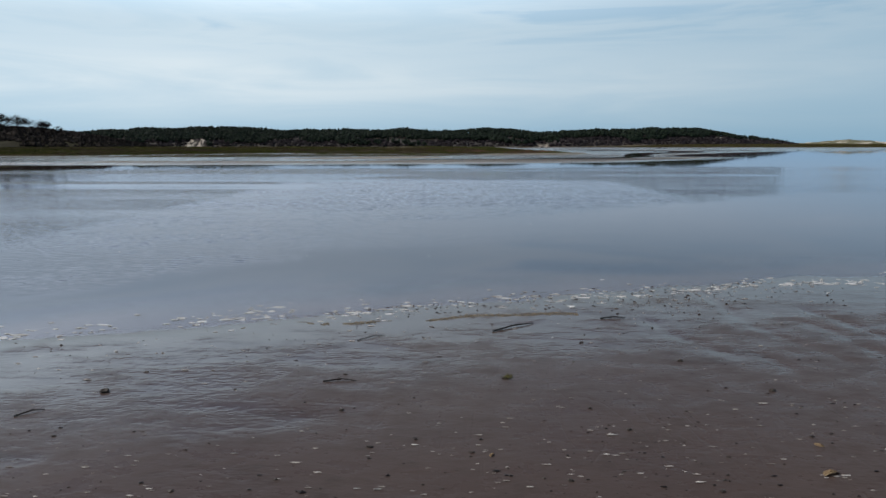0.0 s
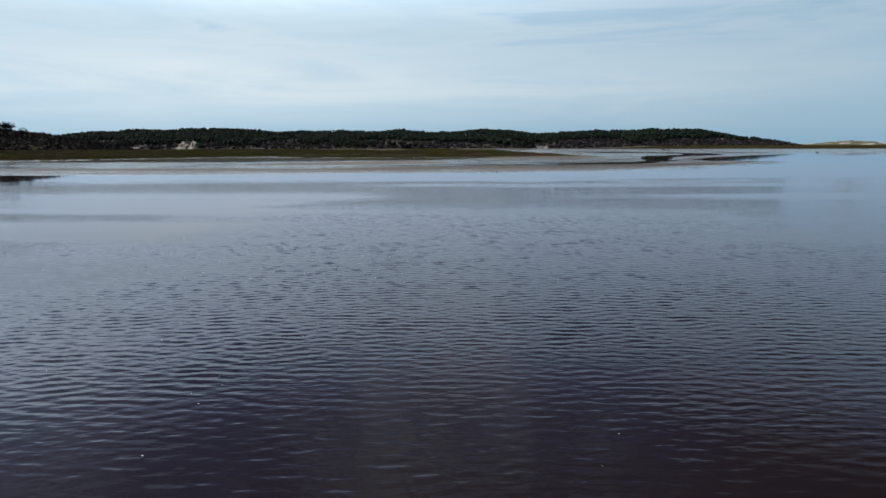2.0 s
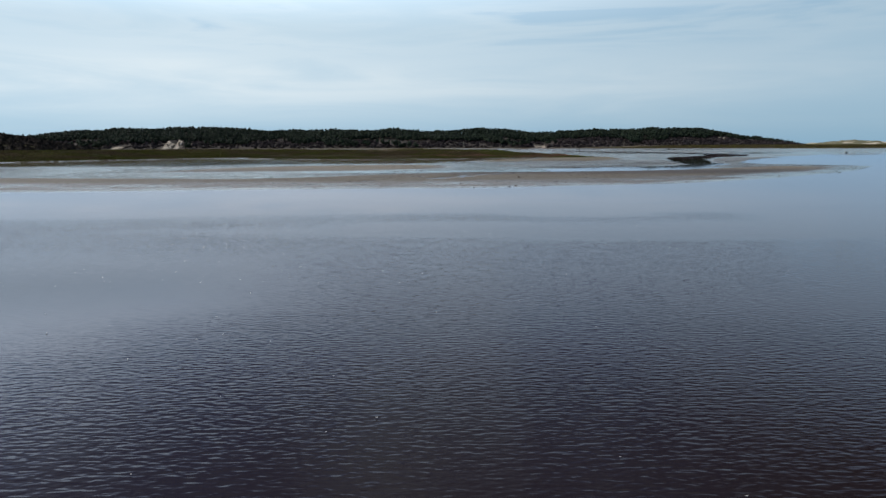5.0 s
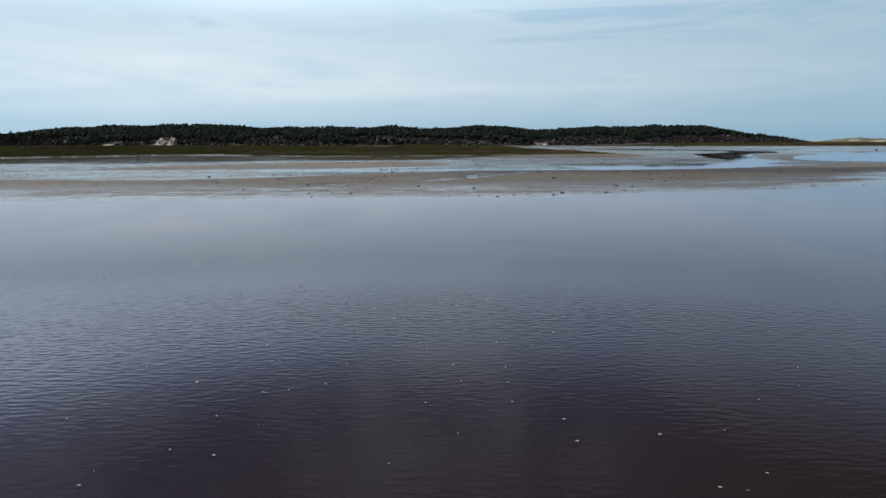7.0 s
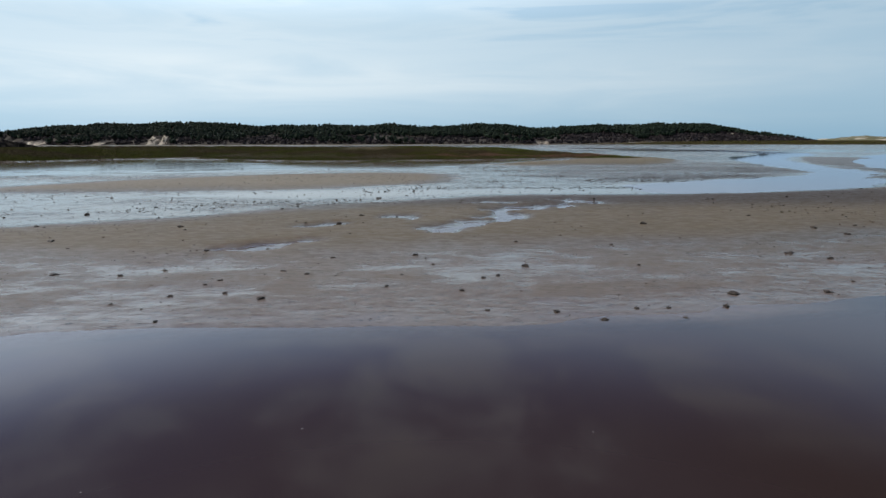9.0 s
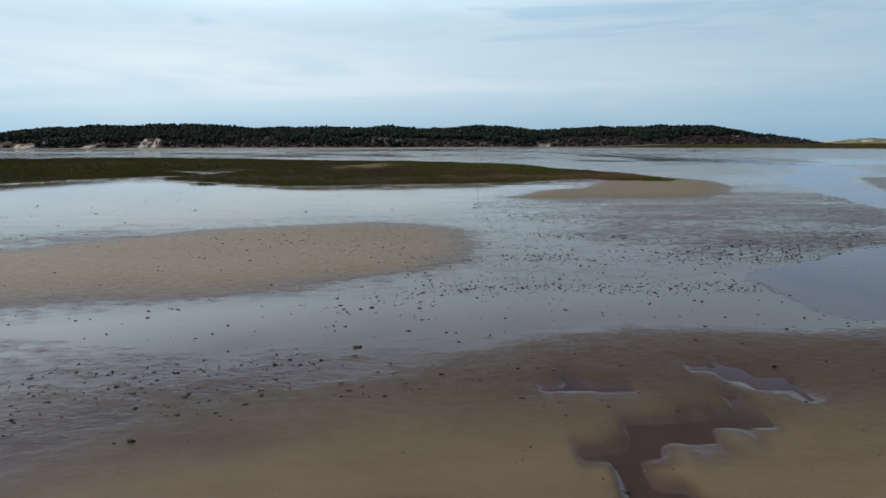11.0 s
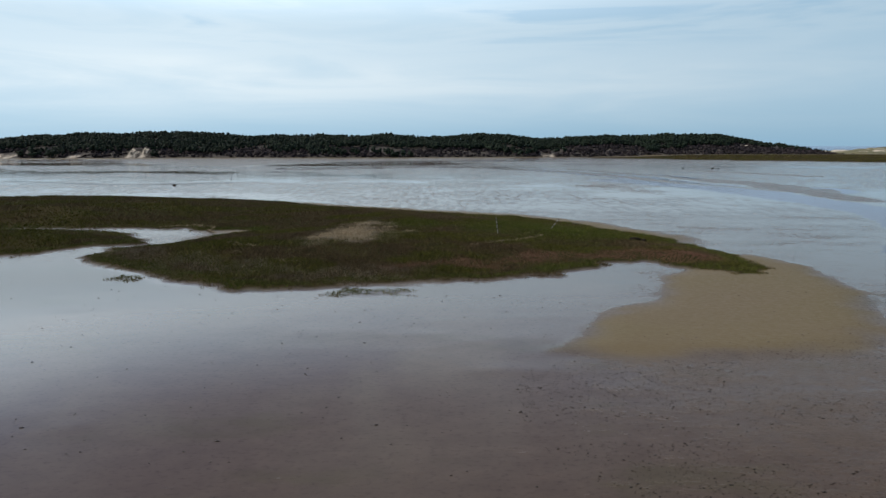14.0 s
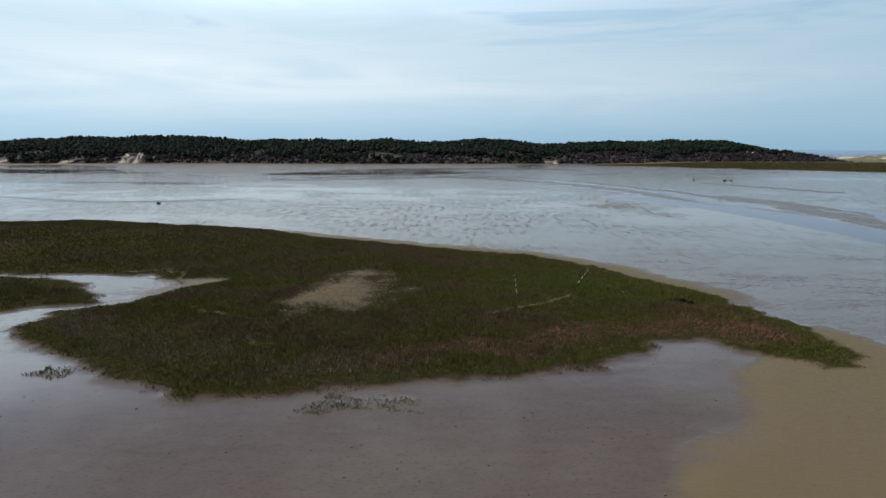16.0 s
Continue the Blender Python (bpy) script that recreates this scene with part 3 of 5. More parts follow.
def plain(name, low, high, scale, rough=0.8, bump=0.3, island=0.0, dist=0.02, stretch=(1, 1, 1)):
    """A matt surface between two colours by noise, with variation from piece to piece."""
    mat, add, finish = material(name)
    p = position(add)
    n = noise_at(add, p, scale, 4.0, 0.6, stretch)
    fac = n
    if island:
        rnd = add("ShaderNodeNewGeometry").outputs["Random Per Island"]
        fac = sums(add, "ADD", sums(add, "MULTIPLY", n, 1 - island), sums(add, "MULTIPLY", rnd, island))
    colour = blend(add, span(add, fac, 0.25, 0.75), low, high)
    inputs = {"Base Color": colour, "Roughness": rough, "Specular IOR Level": 0.12}
    if bump:
        inputs["Normal"] = add("ShaderNodeBump", {"Strength": bump, "Distance": dist, "Height": noise_at(add, p, scale * 4, 4.0, 0.65, stretch)}).outputs[0]
    finish(add("ShaderNodeBsdfPrincipled", inputs).outputs[0])
    return mat


def grass_material():
    """Marsh grass: green, olive, straw and rusty drifts, with each blade a little different."""
    mat, add, finish = material("marsh_grass")
    p = position(add)
    rnd = add("ShaderNodeNewGeometry").outputs["Random Per Island"]
    rust = add("ShaderNodeAttribute", attribute_name="rust").outputs["Fac"]
    drift = noise_at(add, p, 0.12, 3.0, 0.55, (0.6, 1.4, 1.0))
    patch = noise_at(add, p, 0.5, 3.0, 0.6, (0.6, 1.2, 1.0))
    fresh = add("ShaderNodeAttribute", attribute_name="fresh").outputs["Fac"]
    green = blend(add, rnd, (0.042, 0.045, 0.007), (0.178, 0.166, 0.029))
    brown = blend(add, rnd, (0.058, 0.039, 0.018), (0.200, 0.142, 0.074))
    red = blend(add, rnd, (0.12, 0.058, 0.036), (0.38, 0.205, 0.135))
    turn = sums(add, "ADD", drift, sums(add, "MULTIPLY", sums(add, "SUBTRACT", patch, 0.5), 0.45))
    colour = blend(add, span(add, turn, 0.43, 0.57), green, brown)
    colour = blend(add, span(add, sums(add, "ADD", fresh, sums(add, "SUBTRACT", patch, 0.5)), 0.3, 0.8, 0.0, 0.85), colour, blend(add, rnd, (0.040, 0.056, 0.005), (0.155, 0.182, 0.028)))
    colour = blend(add, rust, colour, red)
    colour = blend(add, span(add, rnd, 0.94, 0.97, 0.0, 0.8), colour, (0.22, 0.175, 0.095))
    pale = add("ShaderNodeAttribute", attribute_name="pale").outputs["Fac"]
    colour = blend(add, sums(add, "MULTIPLY", pale, span(add, rnd, 0.5, 0.65)), colour, (0.32, 0.26, 0.18))
    b = add("ShaderNodeBsdfPrincipled", {"Base Color": colour, "Roughness": 0.8, "Specular IOR Level": 0.15})
    finish(b.outputs[0])
    return mat


def hill_material():
    mat, add, finish = material("hill_ground")
    p = position(add)
    sandy = add("ShaderNodeAttribute", attribute_name="sandy").outputs["Fac"]
    n = noise_at(add, p, 0.12, 5.0, 0.65)
    n2 = noise_at(add, p, 0.5, 6.0, 0.75, (1.0, 0.3, 0.5), 0.6)
    scrub = blend(add, n, (0.025, 0.021, 0.016), (0.06, 0.048, 0.036))
    sand = blend(add, span(add, n2, 0.35, 0.6), (0.26, 0.21, 0.15), (0.68, 0.60, 0.47))
    colour = blend(add, span(add, sums(add, "ADD", sums(add, "MULTIPLY", sandy, 0.5), sums(add, "MULTIPLY", sums(add, "SUBTRACT", n2, 0.5), 2.2)), 0.38, 0.55), scrub, sand)
    bump = add("ShaderNodeBump", {"Strength": 0.6, "Distance": 1.0, "Height": n2})
    finish(add("ShaderNodeBsdfPrincipled", {"Base Color": colour, "Roughness": 0.9, "Normal": bump.outputs[0]}).outputs[0])
    return mat


GROUND, WATER, GRASS, HILL = ground_material(), water_material(), grass_material(), hill_material()
PINE = plain("pine_foliage", (0.010, 0.017, 0.011), (0.024, 0.037, 0.021), 0.25, 0.8, 0.5, 0.6, 0.5)
SCRUB = plain("bare_scrub", (0.016, 0.013, 0.014), (0.052, 0.042, 0.042), 0.3, 0.9, 0.5, 0.6, 0.3)
DUNE_GRASS = plain("dune_grass", (0.07, 0.075, 0.028), (0.15, 0.14, 0.065), 0.06, 0.9, 0.4, 0.0, 0.5)
HEATH = plain("headland_turf", (0.012, 0.012, 0.004), (0.036, 0.033, 0.011), 0.25, 0.9, 0.5, 0.0, 0.3)
BRUSH = plain("dark_brush", (0.008, 0.006, 0.005), (0.026, 0.020, 0.015), 0.8, 0.9, 0.5, 0.6, 0.2)
BARK = plain("grey_bark", (0.008, 0.006, 0.006), (0.022, 0.017, 0.015), 3.0, 0.9, 0.5)
SHELL = plain("dark_shell", (0.012, 0.011, 0.012), (0.06, 0.05, 0.042), 9.0, 0.45, 0.5, 0.5, 0.01)
PALE = plain("pale_shell", (0.28, 0.25, 0.22), (0.62, 0.58, 0.52), 30.0, 0.5, 0.3, 0.5, 0.003)
# white of the foam, and of the flecks that imitate sun glints
FOAM_GLINT = plain("foam_and_glints", (0.46, 0.46, 0.43), (0.74, 0.74, 0.72), 40.0, 0.7, 0.6, 0.4, 0.004)
SCUM = plain("tan_scum", (0.10, 0.078, 0.05), (0.30, 0.25, 0.17), 30.0, 0.7, 0.5, 0.5, 0.003)
TAN = plain("tan_shell", (0.22, 0.14, 0.07), (0.46, 0.34, 0.20), 30.0, 0.5, 0.3, 0.0, 0.003)
STICK = plain("wet_driftwood", (0.005, 0.004, 0.003), (0.020, 0.015, 0.011), 14.0, 0.5, 0.6, 0.0, 0.006)
POST = plain("weathered_post", (0.30, 0.28, 0.24), (0.52, 0.49, 0.43), 5.0, 0.8, 0.4)
PEAT = plain("dark_peat", (0.008, 0.006, 0.005), (0.024, 0.017, 0.012), 3.0, 1.0, 0.8, 0.0, 0.05)
CLOD = plain("mud_clods", (0.012, 0.010, 0.009), (0.048, 0.039, 0.028), 4.0, 0.5, 0.5, 0.5, 0.01)
STRAW = plain("straw_litter", (0.14, 0.105, 0.06), (0.32, 0.26, 0.165), 3.0, 0.85, 0.3, 0.5)
WEED = plain("seaweed", (0.02, 0.022, 0.006), (0.10, 0.085, 0.015), 20.0, 0.45, 0.4, 0.4)

# ---------------------------------------------------------------- ground, water
gx = grown(((-36, -6, 0.55), (-6, 0.4, 0.3), (0.4, 4.6, 0.07), (4.6, 36, 0.55)), 6200.0, 1.03, 1.03)
gy = grown(((-6, 2.6, 0.4), (2.6, 6.6, 0.065), (6.6, 55, 0.6), (55, 150, 0.48)), 6200.0, 1.014, 1.3)
X, Y = np.meshgrid(gx, gy)
Z, DRY, TURF = ground_at(X, Y)
me = tri_mesh("ground", np.stack([X, Y, Z], -1).reshape(-1, 3), grid_faces(len(gx), len(gy)), True)
SHINE, BARE_PEAT = shine_at(X, Y)
for key, values in (("dry", DRY), ("turf", TURF), ("shine", SHINE), ("peat", BARE_PEAT)):
    me.attributes.new(key, "FLOAT", "POINT").data.foreach_set("value", values.astype(np.float32).ravel())
me.materials.append(GROUND)
ground = tagged(new("ground", me), "wet brown mud flats with tan sand bars and a marsh rise", "ground", kind="structure")

def ripples(x, y):
    """Wind ripples on the channel: short wave trains in drifts, with calm lanes; and where only a finer ruffle lies."""
    start = np.where(x > -2, 9.8 + 0.4 * x, 9.0 + (x + 2)) + 0.8 * value_noise(x / 1.3, y / 0.8, 204)
    start = np.maximum(start, south_shore(x) + 1.2)
    wavy = smooth(0, 1.6, y - start)
    lane = smooth(-1.4, 0.4, x) * smooth(11.3, 12.3, y) * (1 - smooth(-1.6, 0.6, y - 14.5 - 0.6 * np.clip(x, -2, 14)))
    wavy = wavy * (1 - 0.88 * lane)
    left = 1 - smooth(-6, -1.5, x + 5 * value_noise(x / 4, y / 1.3, 206))
    wavy = wavy * (1 - 0.9 * left * smooth(23.2, 24.4, y) * (1 - smooth(26.8, 27.8, y)))
    wavy = wavy * (1 - 0.85 * left * smooth(28.2, 30, y))
    drifts = value_noise(x / 9, y / 3, 201) + 0.6 * value_noise(x / 3.2, y / 1.1, 202)
    wavy = wavy * (0.45 + 0.55 * smooth(-0.35, 0.15, drifts)) * (1 - smooth(27, 34, y + 0.15 * x))
    far_lane = value_noise(x / 14, y / 3.5, 207) + 0.5 * value_noise(x / 4, y / 1.2, 208)
    fine = smooth(25, 33, y) * (1 - smooth(43.5, 48, y - 0.12 * x)) * (0.25 + 0.75 * smooth(-0.3, 0.15, far_lane))
    fine = fine * (1 - 0.8 * left * (1 - smooth(36, 40, y)))
    fine = np.maximum(fine, 0.2 * smooth(17, 22, y) * (1 - smooth(48, 53, y)) * smooth(0.0, 0.3, far_lane))
    body = 1 - smooth(7.0, 8.4, np.abs(x))       # real waves near the flight line, the ruffle of the surface beyond
    r, h = random.Random(5), 0 * x
    for k in range(30):
        length, turn, lag = r.uniform(0.095, 0.16), r.gauss(0, 0.55), r.uniform(0, 6.3)
        drift = 0.3 + 1.6 * np.clip(0.5 + 1.8 * value_noise(x / 1.1 + 7 * lag, y / 0.6, 210 + k), 0, 1)
        h = h + drift * length / 6.283 * 0.021 * np.sin(6.283 / length * (y * math.cos(turn) + x * math.sin(turn)) + lag)
    return h * wavy * body, 0.5 * wavy * (1 - 0.4 * body), fine


wx = grown(((-8.5, 8.5, 0.07),), 6200.0, 1.13, 1.13)
wy = grown(((7.0, 32.5, 0.034), (32.5, 56.0, 0.25)), 6200.0, 1.15, 1.2)
X2, Y2 = np.meshgrid(wx, wy)
Z2, WAVY, FINE = ripples(X2, Y2)
me = tri_mesh("water", np.stack([X2, Y2, Z2], -1).reshape(-1, 3), grid_faces(len(wx), len(wy)), True)
me.attributes.new("wavy", "FLOAT", "POINT").data.foreach_set("value", WAVY.astype(np.float32).ravel())
me.attributes.new("fine", "FLOAT", "POINT").data.foreach_set("value", FINE.astype(np.float32).ravel())
sx, sy = np.append(wx[:-1:4], wx[-1]), np.append(wy[:-1:6], wy[-1])
bed = np.clip(-ground_at(*np.meshgrid(sx, sy))[0], 0, 1)
bed = np.stack([np.interp(wx, sx, row) for row in bed])
DEPTH = np.stack([np.interp(wy, sy, col) for col in bed.T], -1)
me.attributes.new("depth", "FLOAT", "POINT").data.foreach_set("value", DEPTH.astype(np.float32).ravel())
me.materials.append(WATER)
tagged(new("water", me), "calm brown tidal water that mirrors the pale sky", "water", kind="structure")

# ---------------------------------------------------------------- hill, woods, dunes
SKYLINE = [(-760, 7), (-560, 9), (-452, 10), (-400, 11), (-375, 16), (-350, 18.6), (-319, 20), (-279, 20.3), (-229, 20.6), (-193, 19.3), (-178, 18), (-143, 18.6),
           (-92, 18.9), (-46, 19.1), (-24, 17.2), (9, 18.4), (40, 20.6), (60, 20.2), (86, 16.8), (111, 16.5), (152, 18.7), (188, 18.4),
           (214, 20.5), (239, 20.2), (275, 17.8), (312, 13), (327, 11.6), (338, 9), (350, 3.5), (365, 0)]
BLUFFS = [(-336, 17, 6.0), (-306, 9, 3.6), (-222, 10, 6.5), (86, 7, 3.0), (-262, 5, 2.0)]     # x, half width, height of the bare sand


def hill_at(x, y):
    k = (hill_foot(x) + hill_depth(x) - 92) / 548.0       # the crest lies a little nearer or farther from place to place
    top = 14 + (np.interp(x / (1 + 0.3 * (k - 1)), [p[0] for p in SKYLINE], [p[1] for p in SKYLINE]) - 14) * k
    top = np.maximum(top - np.where(x > 305, 2.6, 4.4), 0.0)
    s = (y - hill_foot(x)) / hill_depth(x)
    rise = np.clip(s, 0, 1) ** 0.75 * (1 - 0.3 * smooth(1.05, 2.6, s))
    gully = 0.10 * fbm(x / 26, y / 26, 71) + 0.05 * fbm(x / 8, y / 8, 72)
    z = top * rise * (1 + gully * smooth(0.02, 0.3, s) * 1.4)
    for bx, half, high in BLUFFS:       # steep slumped faces at the foot
        k = np.clip(1 - np.abs(x - bx) / half, 0, 1)
        z = np.maximum(z, high * smooth(0, 0.35, k) * smooth(-0.01, 0.09, s) * (s < 0.3) * (0.55 + 1.1 * np.abs(fbm(x / 2.6, y / 14, 73)) + 0.9 * fbm(x / 6, y / 9, 74)))
    return np.where(s < 0, -1.0, z + 0.3)


hx, hy = np.arange(-760, 401, 1.9), np.concatenate([np.arange(420, 560, 2.5), np.arange(560, 960, 5)])
X3, Y3 = np.meshgrid(hx, hy)
Z3 = hill_at(X3, Y3)
sandy = np.zeros_like(X3)
for bx, half, high in BLUFFS:
    s = (Y3 - hill_foot(X3)) / hill_depth(X3)
    sandy = np.maximum(sandy, smooth(0, 0.5, 1 - np.abs(X3 - bx) / half) * (1 - smooth(0.05, 0.16, s)))
for bx, by, rx, ry in ((280, 643, 10, 6), (331, 657, 5, 12), (331, 640, 3, 7), (262, 628, 4, 4)):
    sandy = np.maximum(sandy, 1 - smooth(0.5, 1.1, np.hypot((X3 - bx) / rx, (Y3 - by) / ry)))
me = tri_mesh("hill", np.stack([X3, Y3, Z3], -1).reshape(-1, 3), grid_faces(len(hx), len(hy)), True)
me.attributes.new("sandy", "FLOAT", "POINT").data.foreach_set("value", sandy.astype(np.float32).ravel())
me.materials.append(HILL)
tagged(new("hill", me), "low scrubby hill with pale slumped sand bluffs at its foot", "hill", kind="structure")

rng = np.random.default_rng(7)


def woods():
    """Pitch pines over the whole hill: a thin trunk and uneven crown clumps for each."""
    n = 17000
    x, s = rng.uniform(-740, 360, n), rng.uniform(0.0, 1.15, n)
    y = hill_foot(x) + hill_depth(x) * s
    bare = np.zeros(n)
    for bx, half, high in BLUFFS:
        bare = np.maximum(bare, (np.abs(x - bx) < half * 0.9) * (s < 0.17))
    for bx, by, rx, ry in ((280, 643, 10, 6), (331, 657, 5, 12), (331, 640, 3, 7), (262, 628, 4, 4)):
        bare = np.maximum(bare, np.hypot((x - bx) / rx, (y + 6 - by) / (ry + 6)) < 1)
    brush = np.where(x > 105, 0.5, 0.2) + 0.6 * fbm(x / 30, y / 30, 81)
    keep = (bare < 1) & (s > brush) & ((x < 305) | (rng.random(n) < 0.55))
    x, y, s = x[keep], y[keep], s[keep]
    z = hill_at(x, y)
    high = rng.uniform(3.4, 5.4, len(x)) * np.where(x > 305, 0.62, 1.0)
    centres, sizes = [], []
    for up, wide, tall in ((0.52, 0.36, 0.26), (0.82, 0.23, 0.22)):
        off = rng.normal(0, 0.12, (len(x), 2)) * high[:, None]
        centres.append(np.stack([x + off[:, 0], y + off[:, 1], z + up * high], -1))
        w = wide * high * rng.uniform(0.7, 1.15, len(x))
        sizes.append(np.stack([w, w * rng.uniform(0.8, 1.2, len(x)), tall * high], -1))
    v, f = blobs(np.concatenate(centres), np.concatenate(sizes), rng, 0.38)
    k = np.array([0, 1, 2]) * 2 * np.pi / 3
    ring = np.stack([np.cos(k) * 0.16, np.sin(k) * 0.16, 0 * k], -1)
    base = np.stack([x, y, z - 0.3], -1)[:, None, :]
    tv = np.concatenate([base + ring, base + ring * 0.5 + np.stack([0 * x, 0 * x, high * 0.6], -1)[:, None, :]], 1)
    tf = np.array([[0, 1, 4], [0, 4, 3], [1, 2, 5], [1, 5, 4], [2, 0, 3], [2, 3, 5]])[None] + (6 * np.arange(len(x)))[:, None, None]
    me = tri_mesh("pine_woods", np.concatenate([v, tv.reshape(-1, 3)]), np.concatenate([f, tf.reshape(-1, 3) + len(v)]))
    me.materials.append(PINE)
    tagged(new("pine_woods", me), "dense dark green pine woods covering the hill", "woods", kind="stuff")


def hill_scrub():
    n = 13000
    x, s = rng.uniform(-740, 372, n), rng.uniform(0.01, 0.75, n)
    y = hill_foot(x) + hill_depth(x) * s
    bare = np.zeros(n)
    for bx, half, high in BLUFFS:
        bare = np.maximum(bare, (np.abs(x - bx) < half * 0.85) * (s < 0.16))
    for bx, by, rx, ry in ((280, 643, 10, 6), (331, 657, 5, 12), (331, 640, 3, 7), (262, 628, 4, 4)):
        bare = np.maximum(bare, np.hypot((x - bx) / rx, (y - by) / ry) < 1)
    brush = np.where(x > 105, 0.75, 0.3) + 0.5 * fbm(x / 45, y / 45, 81)
    keep = (bare < 1) & (s < brush)
    x, y = x[keep], y[keep]
    r = rng.uniform(0.45, 1.35, len(x))
    c = np.stack([x, y, hill_at(x, y) + 0.5 * r], -1)
    v, f = blobs(c, np.stack([r * 1.2, r, r * rng.uniform(0.6, 1.3, len(x))], -1), rng, 0.65)
    me = tri_mesh("hill_scrub", v, f)
    me.materials.append(SCRUB)
    tagged(new("hill_scrub", me), "leafless grey-brown scrub along the lower hill slope", "scrub", kind="stuff")


woods()
hill_scrub()


def dunes():
    x, y = np.meshgrid(np.arange(345, 900, 3.0), np.arange(600, 800, 3.0))
    d = np.abs(y - 690 - 0.05 * (x - 450)) / 80
    crest = 5.3 + 5.5 * fbm(x / 26, y / 70, 91, 3) + 3.5 * fbm(x / 13, y / 17, 95)
    z = crest * np.clip(1 - d * d, -0.3, 1) * smooth(350, 395, x) - 0.3
    sand = smooth(0.13, 0.2, fbm(x / 13, y / 16, 97, 3) + 0.25 * fbm(x / 40, y / 40, 98, 2))
    me = tri_mesh("dunes", np.stack([x, y, z], -1).reshape(-1, 3), grid_faces(x.shape[1], x.shape[0]), True)
    me.attributes.new("sandy", "FLOAT", "POINT").data.foreach_set("value", sand.astype(np.float32).ravel())
    mat, add, finish = material("dune_surface")
    p = position(add)
    a = add("ShaderNodeAttribute", attribute_name="sandy").outputs["Fac"]
    n = noise_at(add, p, 0.08, 5.0, 0.6)
    col = blend(add, span(add, a, 0.4, 0.6), blend(add, n, (0.075, 0.08, 0.034), (0.2, 0.18, 0.095)), blend(add, n, (0.42, 0.37, 0.27), (0.6, 0.54, 0.43)))
    finish(add("ShaderNodeBsdfPrincipled", {"Base Color": col, "Roughness": 0.9}).outputs[0])
    me.materials.append(mat)
    tagged(new("dunes", me), "low pale sand dunes with tufts of beach grass", "dunes", kind="structure")


dunes()

# ---------------------------------------------------------------- marsh island grass
def scattered(n, x0, x1, y0, y1):
    return rng.uniform(x0, x1, n), rng.uniform(y0, y1, n)


def blades(x, y, z, high, lean, width, count):
    """Thin blades in tufts: one narrow triangle each."""
    n = len(x)
    a = rng.uniform(0, 2 * np.pi, (n, count))
    r = rng.uniform(0, 0.09, (n, count))
    bx, by = x[:, None] + r * np.cos(a), y[:, None] + r * np.sin(a)
    h = high[:, None] * rng.uniform(0.6, 1.15, (n, count))
    tip = h * lean * rng.uniform(0.2, 1.0, (n, count))
    tx, ty = bx + tip * np.cos(a), by + tip * np.sin(a)
    side = a + np.pi / 2 + rng.normal(0, 0.5, a.shape)
    w = width[:, None] * rng.uniform(0.7, 1.4, (n, count))
    zz = z[:, None] - 0.03 + 0 * a
    v = np.stack([np.stack([bx - w * np.cos(side), by - w * np.sin(side), zz], -1), np.stack([bx + w * np.cos(side), by + w * np.sin(side), zz], -1),
                  np.stack([tx, ty, zz + h], -1)], -2)
    return v.reshape(-1, 3)


RUST = [[(6.8, 134.5), (11.2, 135.2), (16.8, 137), (20.5, 134.5)], [(-6.5, 129.6), (-2, 131.3), (3, 131.8), (6, 133.4)]]
STUBBLE = [(-33.4, 138.5), (-28, 135), (-23.9, 132), (-19, 129.3), (-14.5, 128.1), (-5.6, 127.1)]


